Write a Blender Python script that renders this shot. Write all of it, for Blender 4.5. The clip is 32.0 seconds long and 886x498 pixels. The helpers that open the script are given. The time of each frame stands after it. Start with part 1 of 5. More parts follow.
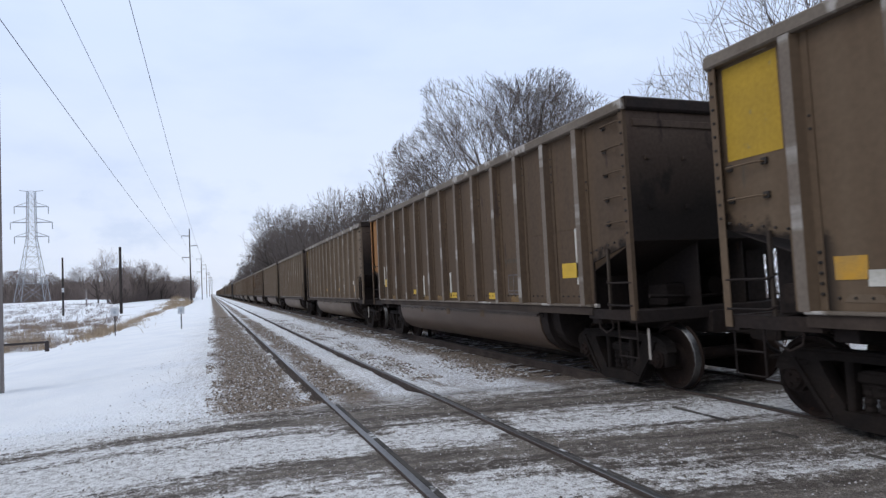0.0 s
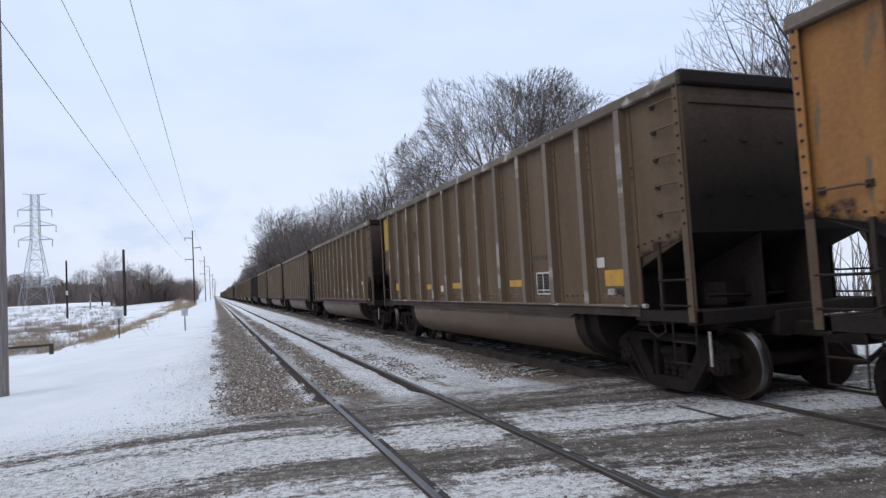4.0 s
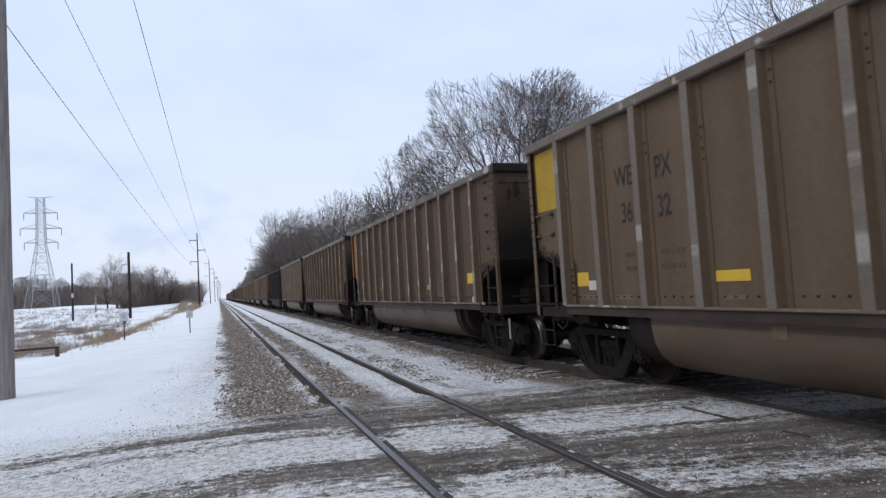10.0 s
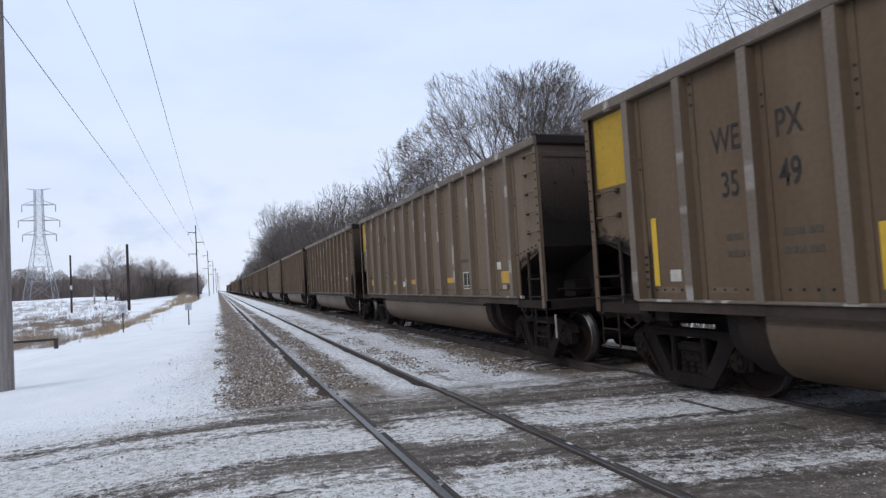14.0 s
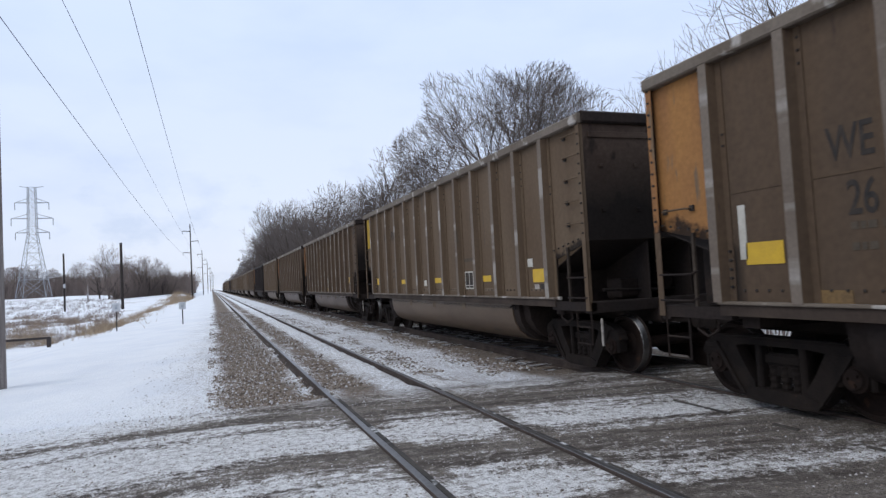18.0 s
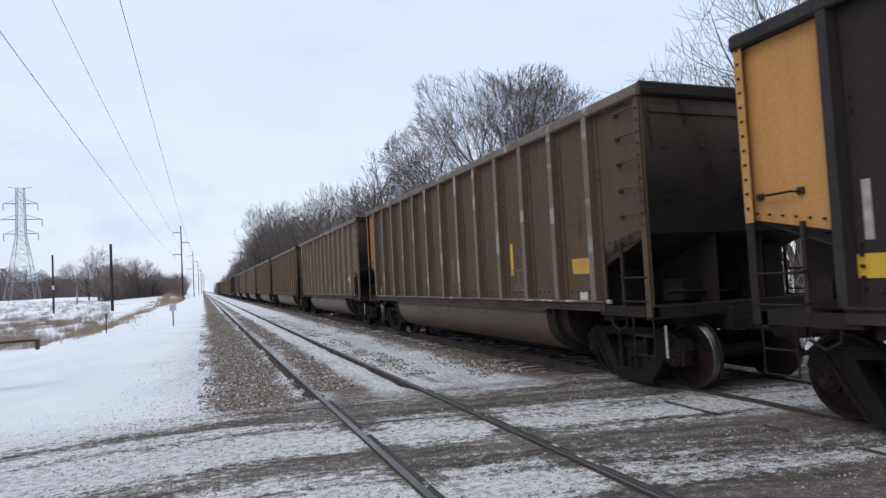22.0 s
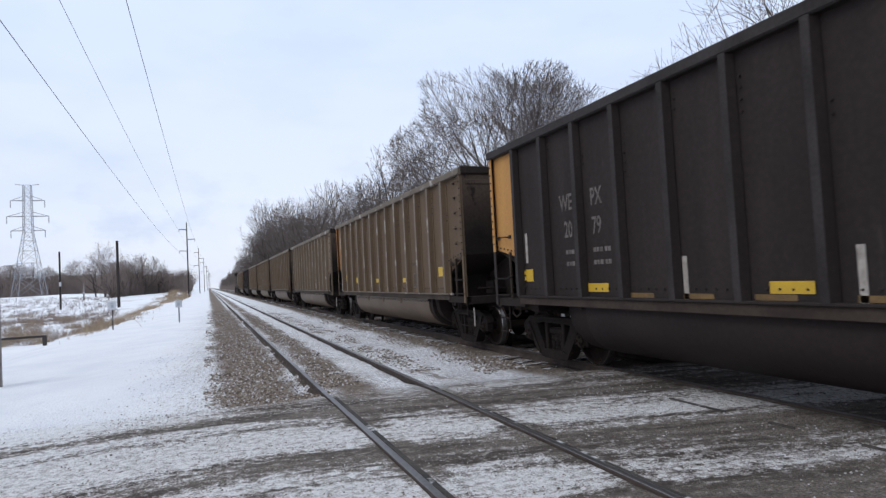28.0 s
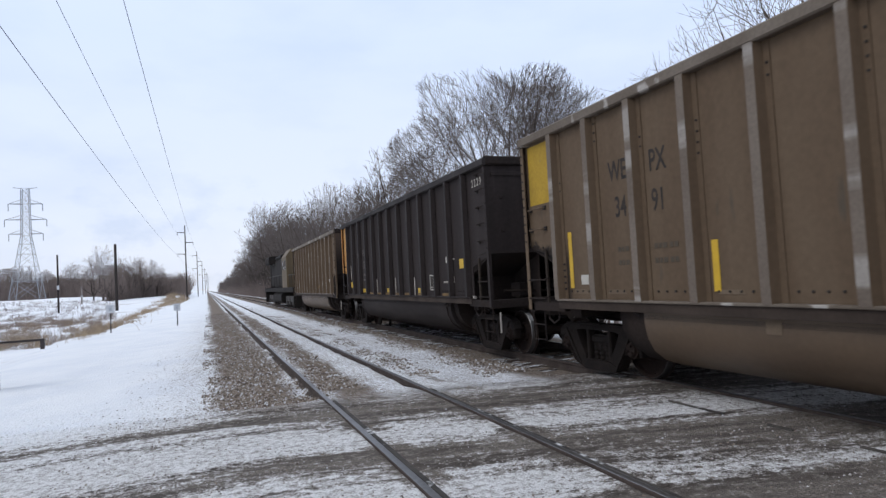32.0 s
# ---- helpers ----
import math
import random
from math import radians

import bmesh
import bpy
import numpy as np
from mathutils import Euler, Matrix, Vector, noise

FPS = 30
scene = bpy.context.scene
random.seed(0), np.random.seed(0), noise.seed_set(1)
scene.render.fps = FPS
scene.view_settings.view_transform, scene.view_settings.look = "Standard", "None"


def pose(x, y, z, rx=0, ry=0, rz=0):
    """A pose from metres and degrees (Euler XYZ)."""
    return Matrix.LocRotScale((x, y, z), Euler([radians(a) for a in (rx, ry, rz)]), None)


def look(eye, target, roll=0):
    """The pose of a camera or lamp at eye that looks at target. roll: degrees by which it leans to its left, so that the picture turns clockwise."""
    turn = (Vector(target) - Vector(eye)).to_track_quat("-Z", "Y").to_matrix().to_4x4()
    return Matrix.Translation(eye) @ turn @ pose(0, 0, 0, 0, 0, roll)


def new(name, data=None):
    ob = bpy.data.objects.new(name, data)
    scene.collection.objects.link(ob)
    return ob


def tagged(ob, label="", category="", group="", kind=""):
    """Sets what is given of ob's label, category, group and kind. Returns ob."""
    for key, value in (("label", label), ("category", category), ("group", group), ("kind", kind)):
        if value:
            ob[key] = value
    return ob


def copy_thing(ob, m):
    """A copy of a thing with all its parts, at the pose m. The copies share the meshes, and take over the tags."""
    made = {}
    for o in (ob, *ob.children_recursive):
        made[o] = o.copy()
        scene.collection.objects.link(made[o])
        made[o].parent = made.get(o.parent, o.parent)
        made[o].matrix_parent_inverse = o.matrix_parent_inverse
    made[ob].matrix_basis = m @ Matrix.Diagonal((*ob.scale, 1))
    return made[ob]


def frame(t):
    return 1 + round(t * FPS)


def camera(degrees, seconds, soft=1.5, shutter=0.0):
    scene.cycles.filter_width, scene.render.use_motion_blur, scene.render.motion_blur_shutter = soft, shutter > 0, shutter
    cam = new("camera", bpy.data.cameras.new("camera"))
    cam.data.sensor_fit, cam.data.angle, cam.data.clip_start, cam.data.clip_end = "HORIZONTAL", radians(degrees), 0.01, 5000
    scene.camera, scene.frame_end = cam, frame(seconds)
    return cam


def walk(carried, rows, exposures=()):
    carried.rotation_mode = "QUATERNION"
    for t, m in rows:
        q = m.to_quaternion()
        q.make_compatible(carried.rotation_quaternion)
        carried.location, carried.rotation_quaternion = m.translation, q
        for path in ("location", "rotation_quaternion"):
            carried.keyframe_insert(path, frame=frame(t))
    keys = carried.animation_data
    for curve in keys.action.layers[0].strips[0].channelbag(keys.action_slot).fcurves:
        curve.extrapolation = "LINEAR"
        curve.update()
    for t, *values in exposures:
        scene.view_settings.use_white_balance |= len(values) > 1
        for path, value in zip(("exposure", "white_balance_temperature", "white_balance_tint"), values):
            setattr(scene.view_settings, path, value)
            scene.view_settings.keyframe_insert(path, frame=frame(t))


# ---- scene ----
EYE = (0.0, 0.0, 1.69)


def aim(yaw, pitch, roll):
    """Camera pose: yaw to the right of the track's direction, pitch up, roll clockwise, in degrees."""
    a, b = radians(yaw), radians(pitch)
    way = Vector((math.sin(a) * math.cos(b), math.cos(a) * math.cos(b), math.sin(b)))
    return look(EYE, Vector(EYE) + way, -roll)


cam = camera(70.85, 32.0, soft=1.35, shutter=0.04)
walk(cam, [
    (0.0, aim(20.59, 3.07, 2.85)), (0.5, aim(20.56, 3.06, 2.88)), (1.0, aim(20.55, 3.08, 2.98)),
    (1.5, aim(20.53, 3.12, 3.14)), (2.0, aim(20.47, 3.15, 3.23)), (2.5, aim(20.41, 3.14, 3.26)),
    (3.0, aim(20.34, 3.11, 3.25)), (3.5, aim(20.31, 3.10, 3.25)), (5.5, aim(20.52, 3.18, 3.19)),
    (6.0, aim(20.47, 3.22, 3.15)), (6.5, aim(20.40, 3.27, 3.18)), (7.0, aim(20.32, 3.34, 3.20)),
    (7.5, aim(20.25, 3.42, 3.22)), (8.0, aim(20.19, 3.48, 3.29)), (8.5, aim(20.14, 3.49, 3.45)),
    (9.0, aim(20.09, 3.46, 3.56)), (9.5, aim(20.02, 3.37, 3.48)), (10.0, aim(19.98, 3.27, 3.41)),
    (10.5, aim(19.95, 3.18, 3.37)), (11.0, aim(19.94, 3.12, 3.30)), (11.5, aim(19.93, 3.05, 3.24)),
    (12.0, aim(19.94, 2.96, 3.28)), (12.5, aim(19.98, 2.85, 3.38)), (13.0, aim(20.01, 2.75, 3.41)),
    (13.5, aim(20.04, 2.67, 3.34)), (14.0, aim(20.05, 2.59, 3.31)), (14.5, aim(20.01, 2.51, 3.30)),
    (16.5, aim(20.07, 2.59, 3.31)), (17.0, aim(20.23, 2.63, 3.29)), (17.5, aim(20.35, 2.59, 3.19)),
    (18.0, aim(20.50, 2.55, 3.09)), (18.5, aim(20.65, 2.54, 3.05)), (19.0, aim(20.78, 2.55, 3.02)),
    (19.5, aim(20.90, 2.58, 3.00)), (20.0, aim(21.00, 2.57, 3.07)), (20.5, aim(21.08, 2.57, 3.13)),
    (21.0, aim(21.14, 2.62, 3.11)), (21.5, aim(21.19, 2.67, 3.07)), (22.0, aim(21.24, 2.68, 3.05)),
    (22.5, aim(21.27, 2.66, 3.07)), (23.0, aim(21.30, 2.61, 3.18)), (23.5, aim(21.28, 2.60, 3.18)),
    (24.0, aim(21.25, 2.59, 3.08)), (24.5, aim(21.20, 2.54, 3.10)), (25.0, aim(21.07, 2.49, 3.26)),
    (25.5, aim(20.90, 2.46, 3.42)), (27.5, aim(20.77, 2.38, 3.04)), (28.0, aim(20.77, 2.40, 3.03)),
    (28.5, aim(20.77, 2.46, 2.98)), (29.0, aim(20.77, 2.50, 3.00)), (29.5, aim(20.78, 2.50, 3.09)),
    (30.0, aim(20.78, 2.51, 3.11)), (30.5, aim(20.79, 2.56, 3.06)), (31.0, aim(20.83, 2.61, 3.04)),
    (31.5, aim(20.87, 2.64, 3.02)), (32.0, aim(20.92, 2.64, 3.13)),
], [(0.0, 0.0, 6560, 10), (19.0, 0.0, 6560, 10), (20.5, 0.04, 6680, 10), (32.0, 0.05, 6680, 10)])

# ---- world and light ----
world = bpy.data.worlds.new("overcast_winter_sky")
scene.world = world
world.use_nodes = True
wn, wl = world.node_tree.nodes, world.node_tree.links
wn.clear()
sky = wn.new("ShaderNodeTexSky")
sky.sky_type = "NISHITA"
sky.sun_disc = False
sky.sun_elevation, sky.sun_rotation = radians(46), radians(-104)
sky.altitude, sky.air_density, sky.dust_density = 200, 1.0, 2.0
wc = wn.new("ShaderNodeTexCoord")
wsep = wn.new("ShaderNodeSeparateXYZ")
wl.new(wc.outputs["Generated"], wsep.inputs[0])
# cloud deck: pale grey-blue above, whiter toward the horizon, faint uneven patches
deck = wn.new("ShaderNodeValToRGB")
deck.color_ramp.elements[0].position, deck.color_ramp.elements[0].color = 0.0, (0.80, 0.865, 1.0, 1)
deck.color_ramp.elements[1].position, deck.color_ramp.elements[1].color = 1.0, (1.02, 1.14, 1.34, 1)
for place, tint in ((0.10, (0.765, 0.855, 1.035, 1)), (0.36, (0.69, 0.82, 1.085, 1)), (0.55, (0.76, 0.88, 1.08, 1))):
    deck.color_ramp.elements.new(place).color = tint
wl.new(wsep.outputs["Z"], deck.inputs[0])
wmap = wn.new("ShaderNodeMapping")
wmap.inputs["Scale"].default_value = (1, 1, 2.6)
wl.new(wc.outputs["Generated"], wmap.inputs[0])
wnoise = wn.new("ShaderNodeTexNoise")
wnoise.inputs["Scale"].default_value, wnoise.inputs["Detail"].default_value = 4.5, 6
wl.new(wmap.outputs[0], wnoise.inputs["Vector"])
wramp = wn.new("ShaderNodeValToRGB")
wramp.color_ramp.elements[0].position, wramp.color_ramp.elements[0].color = 0.34, (0.93, 0.945, 0.972, 1)
wramp.color_ramp.elements[1].position, wramp.color_ramp.elements[1].color = 0.60, (1.02, 1.015, 1.01, 1)
wl.new(wnoise.outputs["Fac"], wramp.inputs[0])
wmul = wn.new("ShaderNodeMixRGB")
wmul.blend_type, wmul.inputs[0].default_value = "MULTIPLY", 1.0
wl.new(deck.outputs[0], wmul.inputs[1])
wl.new(wramp.outputs[0], wmul.inputs[2])
# heaped cloud low over the horizon
wlow = wn.new("ShaderNodeMapping")
wlow.inputs["Scale"].default_value, wlow.inputs["Location"].default_value = (1, 1, 1.7), (0.3, 0.0, 0.0)
wl.new(wc.outputs["Generated"], wlow.inputs[0])
wheap = wn.new("ShaderNodeTexNoise")
wheap.inputs["Scale"].default_value, wheap.inputs["Detail"].default_value, wheap.inputs["Roughness"].default_value = 8.0, 7, 0.6
wl.new(wlow.outputs[0], wheap.inputs["Vector"])
wthick = wn.new("ShaderNodeMapRange")
wthick.inputs["From Min"].default_value, wthick.inputs["From Max"].default_value = 0.50, 0.66
wl.new(wheap.outputs["Fac"], wthick.inputs["Value"])
wband = wn.new("ShaderNodeMapRange")
wband.inputs["From Min"].default_value, wband.inputs["From Max"].default_value = 0.24, 0.08
wl.new(wsep.outputs["Z"], wband.inputs["Value"])
wamount = wn.new("ShaderNodeMath")
wamount.operation = "MULTIPLY"
wl.new(wthick.outputs[0], wamount.inputs[0])
wl.new(wband.outputs[0], wamount.inputs[1])
wshade = wn.new("ShaderNodeMixRGB")
wshade.blend_type, wshade.inputs[2].default_value = "MULTIPLY", (0.84, 0.875, 0.93, 1)
wl.new(wamount.outputs[0], wshade.inputs[0])
wl.new(wmul.outputs[0], wshade.inputs[1])
bg_cloud = wn.new("ShaderNodeBackground")
bg_cloud.inputs["Strength"].default_value = 1.10
wl.new(wshade.outputs[0], bg_cloud.inputs["Color"])
bg_sky = wn.new("ShaderNodeBackground")
bg_sky.inputs["Strength"].default_value = 0.06
wl.new(sky.outputs[0], bg_sky.inputs["Color"])
wadd = wn.new("ShaderNodeMixShader")
wadd.inputs[0].default_value = 0.88
wl.new(bg_sky.outputs[0], wadd.inputs[1])
wl.new(bg_cloud.outputs[0], wadd.inputs[2])
wout = wn.new("ShaderNodeOutputWorld")
wl.new(wadd.outputs[0], wout.inputs["Surface"])

sun = new("sun", bpy.data.lights.new("sun", "SUN"))
sun.data.energy, sun.data.angle, sun.data.color = 0.85, radians(30), (1.0, 0.96, 0.9)
sun.matrix_world = look((-60, -15, 64), (0, 0, 0))


# ---- materials ----
def material(name, colour, rough=0.8, metal=0.0, dark=None, amount=0.5, scale=2.0, stretch=(1, 1, 1), fine=40.0,
             fine_amount=0.25, bump=0.15, third=None, third_at=0.62, per_object=True, islands=None, low_dark=None, splash=False):
    """Painted or natural surface: base colour with stains of a second (and third) colour, fine grain and relief."""
    m = bpy.data.materials.new(name)
    m.use_nodes = True
    n, l = m.node_tree.nodes, m.node_tree.links
    bs = n["Principled BSDF"]
    bs.inputs["Metallic"].default_value = metal
    bs.inputs["Specular IOR Level"].default_value = 0.12 if rough > 0.65 else 0.3
    co = n.new("ShaderNodeTexCoord")
    vec = co.outputs["Object"]
    if per_object:
        info = n.new("ShaderNodeObjectInfo")
        mul = n.new("ShaderNodeMath")
        mul.operation = "MULTIPLY"
        mul.inputs[1].default_value = 57.0
        l.new(info.outputs["Random"], mul.inputs[0])
        add = n.new("ShaderNodeVectorMath")
        l.new(vec, add.inputs[0])
        l.new(mul.outputs[0], add.inputs[1])
        vec = add.outputs[0]
    mp = n.new("ShaderNodeMapping")
    mp.inputs["Scale"].default_value = stretch
    l.new(vec, mp.inputs[0])
    big = n.new("ShaderNodeTexNoise")
    big.inputs["Scale"].default_value, big.inputs["Detail"].default_value = scale, 5
    l.new(mp.outputs[0], big.inputs["Vector"])
    small = n.new("ShaderNodeTexNoise")
    small.inputs["Scale"].default_value, small.inputs["Detail"].default_value = fine, 3
    l.new(vec, small.inputs["Vector"])
    rmp = n.new("ShaderNodeValToRGB")
    rmp.color_ramp.elements[0].position, rmp.color_ramp.elements[1].position = 0.35, 0.65
    rmp.color_ramp.elements[0].color, rmp.color_ramp.elements[1].color = (0, 0, 0, 1), (amount,) * 3 + (1,)
    l.new(big.outputs["Fac"], rmp.inputs[0])
    mix = n.new("ShaderNodeMixRGB")
    mix.inputs[1].default_value = (*colour, 1)
    mix.inputs[2].default_value = (*(dark or tuple(c * 0.6 for c in colour)), 1)
    l.new(rmp.outputs[0], mix.inputs[0])
    out = mix.outputs[0]
    if third:
        r3 = n.new("ShaderNodeValToRGB")
        r3.color_ramp.elements[0].position, r3.color_ramp.elements[1].position = third_at, third_at + 0.06
        other = n.new("ShaderNodeTexNoise")
        other.inputs["Scale"].default_value, other.inputs["Detail"].default_value = scale * 2.3, 6
        l.new(mp.outputs[0], other.inputs["Vector"])
        l.new(other.outputs["Fac"], r3.inputs[0])
        m3 = n.new("ShaderNodeMixRGB")
        m3.inputs[2].default_value = (*third, 1)
        l.new(r3.outputs[0], m3.inputs[0])
        l.new(out, m3.inputs[1])
        out = m3.outputs[0]
    if low_dark:
        # near black below an uneven line, blending up into the wall's own colour
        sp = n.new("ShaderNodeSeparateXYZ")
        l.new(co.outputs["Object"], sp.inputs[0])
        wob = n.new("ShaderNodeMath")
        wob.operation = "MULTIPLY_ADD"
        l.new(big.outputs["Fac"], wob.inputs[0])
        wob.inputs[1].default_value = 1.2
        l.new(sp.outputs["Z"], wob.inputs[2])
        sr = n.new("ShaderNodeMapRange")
        sr.inputs["From Min"].default_value, sr.inputs["From Max"].default_value = low_dark[0] + 0.6, low_dark[1] + 0.6
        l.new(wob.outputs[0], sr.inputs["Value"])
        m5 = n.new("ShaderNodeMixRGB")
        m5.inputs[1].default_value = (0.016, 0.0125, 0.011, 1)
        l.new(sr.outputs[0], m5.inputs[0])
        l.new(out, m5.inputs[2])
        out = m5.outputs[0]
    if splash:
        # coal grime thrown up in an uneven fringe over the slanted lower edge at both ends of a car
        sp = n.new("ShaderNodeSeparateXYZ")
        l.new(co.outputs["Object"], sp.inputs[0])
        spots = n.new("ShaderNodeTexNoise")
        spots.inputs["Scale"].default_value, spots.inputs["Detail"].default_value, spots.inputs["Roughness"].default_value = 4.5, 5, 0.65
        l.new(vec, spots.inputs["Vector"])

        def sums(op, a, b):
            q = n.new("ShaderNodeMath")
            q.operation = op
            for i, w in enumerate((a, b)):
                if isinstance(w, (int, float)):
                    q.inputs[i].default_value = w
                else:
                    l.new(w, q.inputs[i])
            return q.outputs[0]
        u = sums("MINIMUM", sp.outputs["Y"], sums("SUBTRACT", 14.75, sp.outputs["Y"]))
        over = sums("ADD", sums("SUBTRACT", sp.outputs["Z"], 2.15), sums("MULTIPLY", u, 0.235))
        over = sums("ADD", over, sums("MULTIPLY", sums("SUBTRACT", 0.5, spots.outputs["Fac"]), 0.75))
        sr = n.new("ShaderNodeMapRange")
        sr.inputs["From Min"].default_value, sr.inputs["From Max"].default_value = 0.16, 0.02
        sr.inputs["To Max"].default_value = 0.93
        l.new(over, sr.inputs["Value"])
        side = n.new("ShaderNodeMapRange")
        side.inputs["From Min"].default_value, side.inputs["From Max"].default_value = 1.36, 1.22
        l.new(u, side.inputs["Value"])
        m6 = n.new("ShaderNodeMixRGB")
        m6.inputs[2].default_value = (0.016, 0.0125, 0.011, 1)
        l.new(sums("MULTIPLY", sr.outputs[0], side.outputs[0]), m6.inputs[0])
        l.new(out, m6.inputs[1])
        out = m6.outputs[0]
    if islands:
        geo = n.new("ShaderNodeNewGeometry")
        ir = n.new("ShaderNodeValToRGB")
        ir.color_ramp.interpolation = "CONSTANT"
        for i, c in enumerate(islands):
            e = ir.color_ramp.elements[i] if i < 2 else ir.color_ramp.elements.new(0.9)
            e.position = i / len(islands) * 1.08
            e.color = (*c, 1)
        l.new(geo.outputs["Random Per Island"], ir.inputs[0])
        m4 = n.new("ShaderNodeMixRGB")
        m4.inputs[0].default_value = 0.85
        l.new(out, m4.inputs[1])
        l.new(ir.outputs[0], m4.inputs[2])
        out = m4.outputs[0]
    grain = n.new("ShaderNodeMapRange")
    grain.inputs["From Min"].default_value, grain.inputs["From Max"].default_value = 0.25, 0.75
    grain.inputs["To Min"].default_value, grain.inputs["To Max"].default_value = 1 - fine_amount, 1 + fine_amount * 0.6
    l.new(small.outputs["Fac"], grain.inputs["Value"])
    fin = n.new("ShaderNodeVectorMath")
    fin.operation = "SCALE"
    l.new(out, fin.inputs[0])
    l.new(grain.outputs[0], fin.inputs["Scale"])
    l.new(fin.outputs[0], bs.inputs["Base Color"])
    rr = n.new("ShaderNodeMapRange")
    rr.inputs["To Min"].default_value, rr.inputs["To Max"].default_value = max(0.05, rough - 0.12), min(1.0, rough + 0.1)
    l.new(big.outputs["Fac"], rr.inputs["Value"])
    l.new(rr.outputs[0], bs.inputs["Roughness"])
    if bump:
        b = n.new("ShaderNodeBump")
        b.inputs["Strength"].default_value, b.inputs["Distance"].default_value = bump, 0.02
        l.new(small.outputs["Fac"], b.inputs["Height"])
        l.new(b.outputs[0], bs.inputs["Normal"])
    return m


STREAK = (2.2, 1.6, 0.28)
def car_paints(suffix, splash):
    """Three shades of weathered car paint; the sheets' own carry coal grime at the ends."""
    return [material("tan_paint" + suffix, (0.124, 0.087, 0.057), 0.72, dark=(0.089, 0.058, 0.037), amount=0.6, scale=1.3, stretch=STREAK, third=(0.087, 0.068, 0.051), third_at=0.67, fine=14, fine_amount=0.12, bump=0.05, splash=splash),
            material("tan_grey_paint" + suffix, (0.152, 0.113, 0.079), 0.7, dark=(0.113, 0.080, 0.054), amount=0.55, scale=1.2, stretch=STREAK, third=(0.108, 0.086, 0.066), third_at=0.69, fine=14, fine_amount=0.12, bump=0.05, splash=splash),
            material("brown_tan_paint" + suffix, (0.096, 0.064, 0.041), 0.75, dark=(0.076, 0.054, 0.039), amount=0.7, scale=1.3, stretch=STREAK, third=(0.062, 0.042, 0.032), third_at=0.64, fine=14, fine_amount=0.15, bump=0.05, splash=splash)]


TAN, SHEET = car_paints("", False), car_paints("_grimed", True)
BLACK = material("black_car_paint", (0.033, 0.0255, 0.024), 0.76, dark=(0.023, 0.018, 0.017), amount=0.7, scale=1.4, stretch=STREAK, third=(0.040, 0.032, 0.030), third_at=0.67, fine=16, fine_amount=0.18, bump=0.05)
WORN = [material("worn_metal_edge", (0.165, 0.136, 0.110), 0.66, metal=0.1, dark=(0.110, 0.086, 0.066), amount=0.8, scale=1.1, stretch=(2, 1.0, 0.9), third=(0.36, 0.33, 0.30), third_at=0.60, fine=25, fine_amount=0.15, bump=0.05),
        material("black_worn_edge", (0.043, 0.037, 0.036), 0.74, dark=(0.028, 0.024, 0.023), amount=0.9, scale=1.6, fine=25, bump=0.05)]
TUB = [material("tan_tub_paint", (0.112, 0.076, 0.049), 0.5, dark=(0.080, 0.055, 0.038), amount=0.6, scale=1.3, stretch=(1.4, 0.5, 1.4), third=(0.07, 0.052, 0.04), third_at=0.66, fine=14, fine_amount=0.12, bump=0.05),
       material("black_tub_paint", (0.031, 0.0235, 0.0215), 0.72, dark=(0.021, 0.017, 0.016), amount=0.7, scale=1.4, stretch=(1.4, 0.5, 1.4), fine=16, fine_amount=0.18, bump=0.05),
       material("brown_tub_paint", (0.088, 0.057, 0.039), 0.45, dark=(0.060, 0.040, 0.029), amount=0.7, scale=1.3, stretch=(1.4, 0.5, 1.4), fine=14, fine_amount=0.15, bump=0.05)]
# dark paint for the sill below its ledge and for the tub slots
SILL_DARK = material("dark_sill_paint", (0.060, 0.044, 0.035), 0.8, dark=(0.032, 0.024, 0.020), amount=0.8, scale=1.5, fine=20, fine_amount=0.2, bump=0.1)
STAKE_FACE = material("flaking_stake_paint", (0.17, 0.138, 0.112), 0.7, dark=(0.125, 0.098, 0.078), amount=0.8, scale=0.75, stretch=(0.02, 0.02, 1.0), third=(0.28, 0.252, 0.225), third_at=0.555, fine=25, fine_amount=0.15, bump=0.05)
GRIMY = material("grimy_tan_paint", (0.060, 0.046, 0.036), 0.85, dark=(0.026, 0.020, 0.017), amount=0.9, scale=2.5, stretch=(1, 1, 0.4), fine=20, fine_amount=0.2, bump=0.1)
# one near-black for end parts, underframe and inside surfaces
NEAR_BLACK = material("near_black_steel", (0.022, 0.0175, 0.0165), 0.9, dark=(0.032, 0.023, 0.019), amount=0.8, scale=1.6, stretch=(1, 1, 0.4), third=(0.042, 0.028, 0.020), third_at=0.7, fine=20)
# end wall colour turns near black toward the bottom
END_WALL = material("stained_end_wall", (0.100, 0.071, 0.054), 0.85, dark=(0.052, 0.034, 0.026), amount=0.9, scale=1.2, stretch=(1, 1, 0.5), third=(0.03, 0.022, 0.018), third_at=0.6, fine=20, fine_amount=0.2, low_dark=(2.6, 3.8))
CAST = material("rusty_cast_steel", (0.020, 0.0148, 0.0125), 0.85, dark=(0.011, 0.009, 0.0085), amount=0.8, scale=4, third=(0.04, 0.024, 0.016), third_at=0.68, fine=35, bump=0.3)
WHEEL_RUST = material("dark_rusty_wheel", (0.023, 0.0145, 0.0115), 0.85, dark=(0.014, 0.0105, 0.0095), amount=0.8, scale=3, third=(0.038, 0.021, 0.014), third_at=0.64, fine=30, bump=0.15)
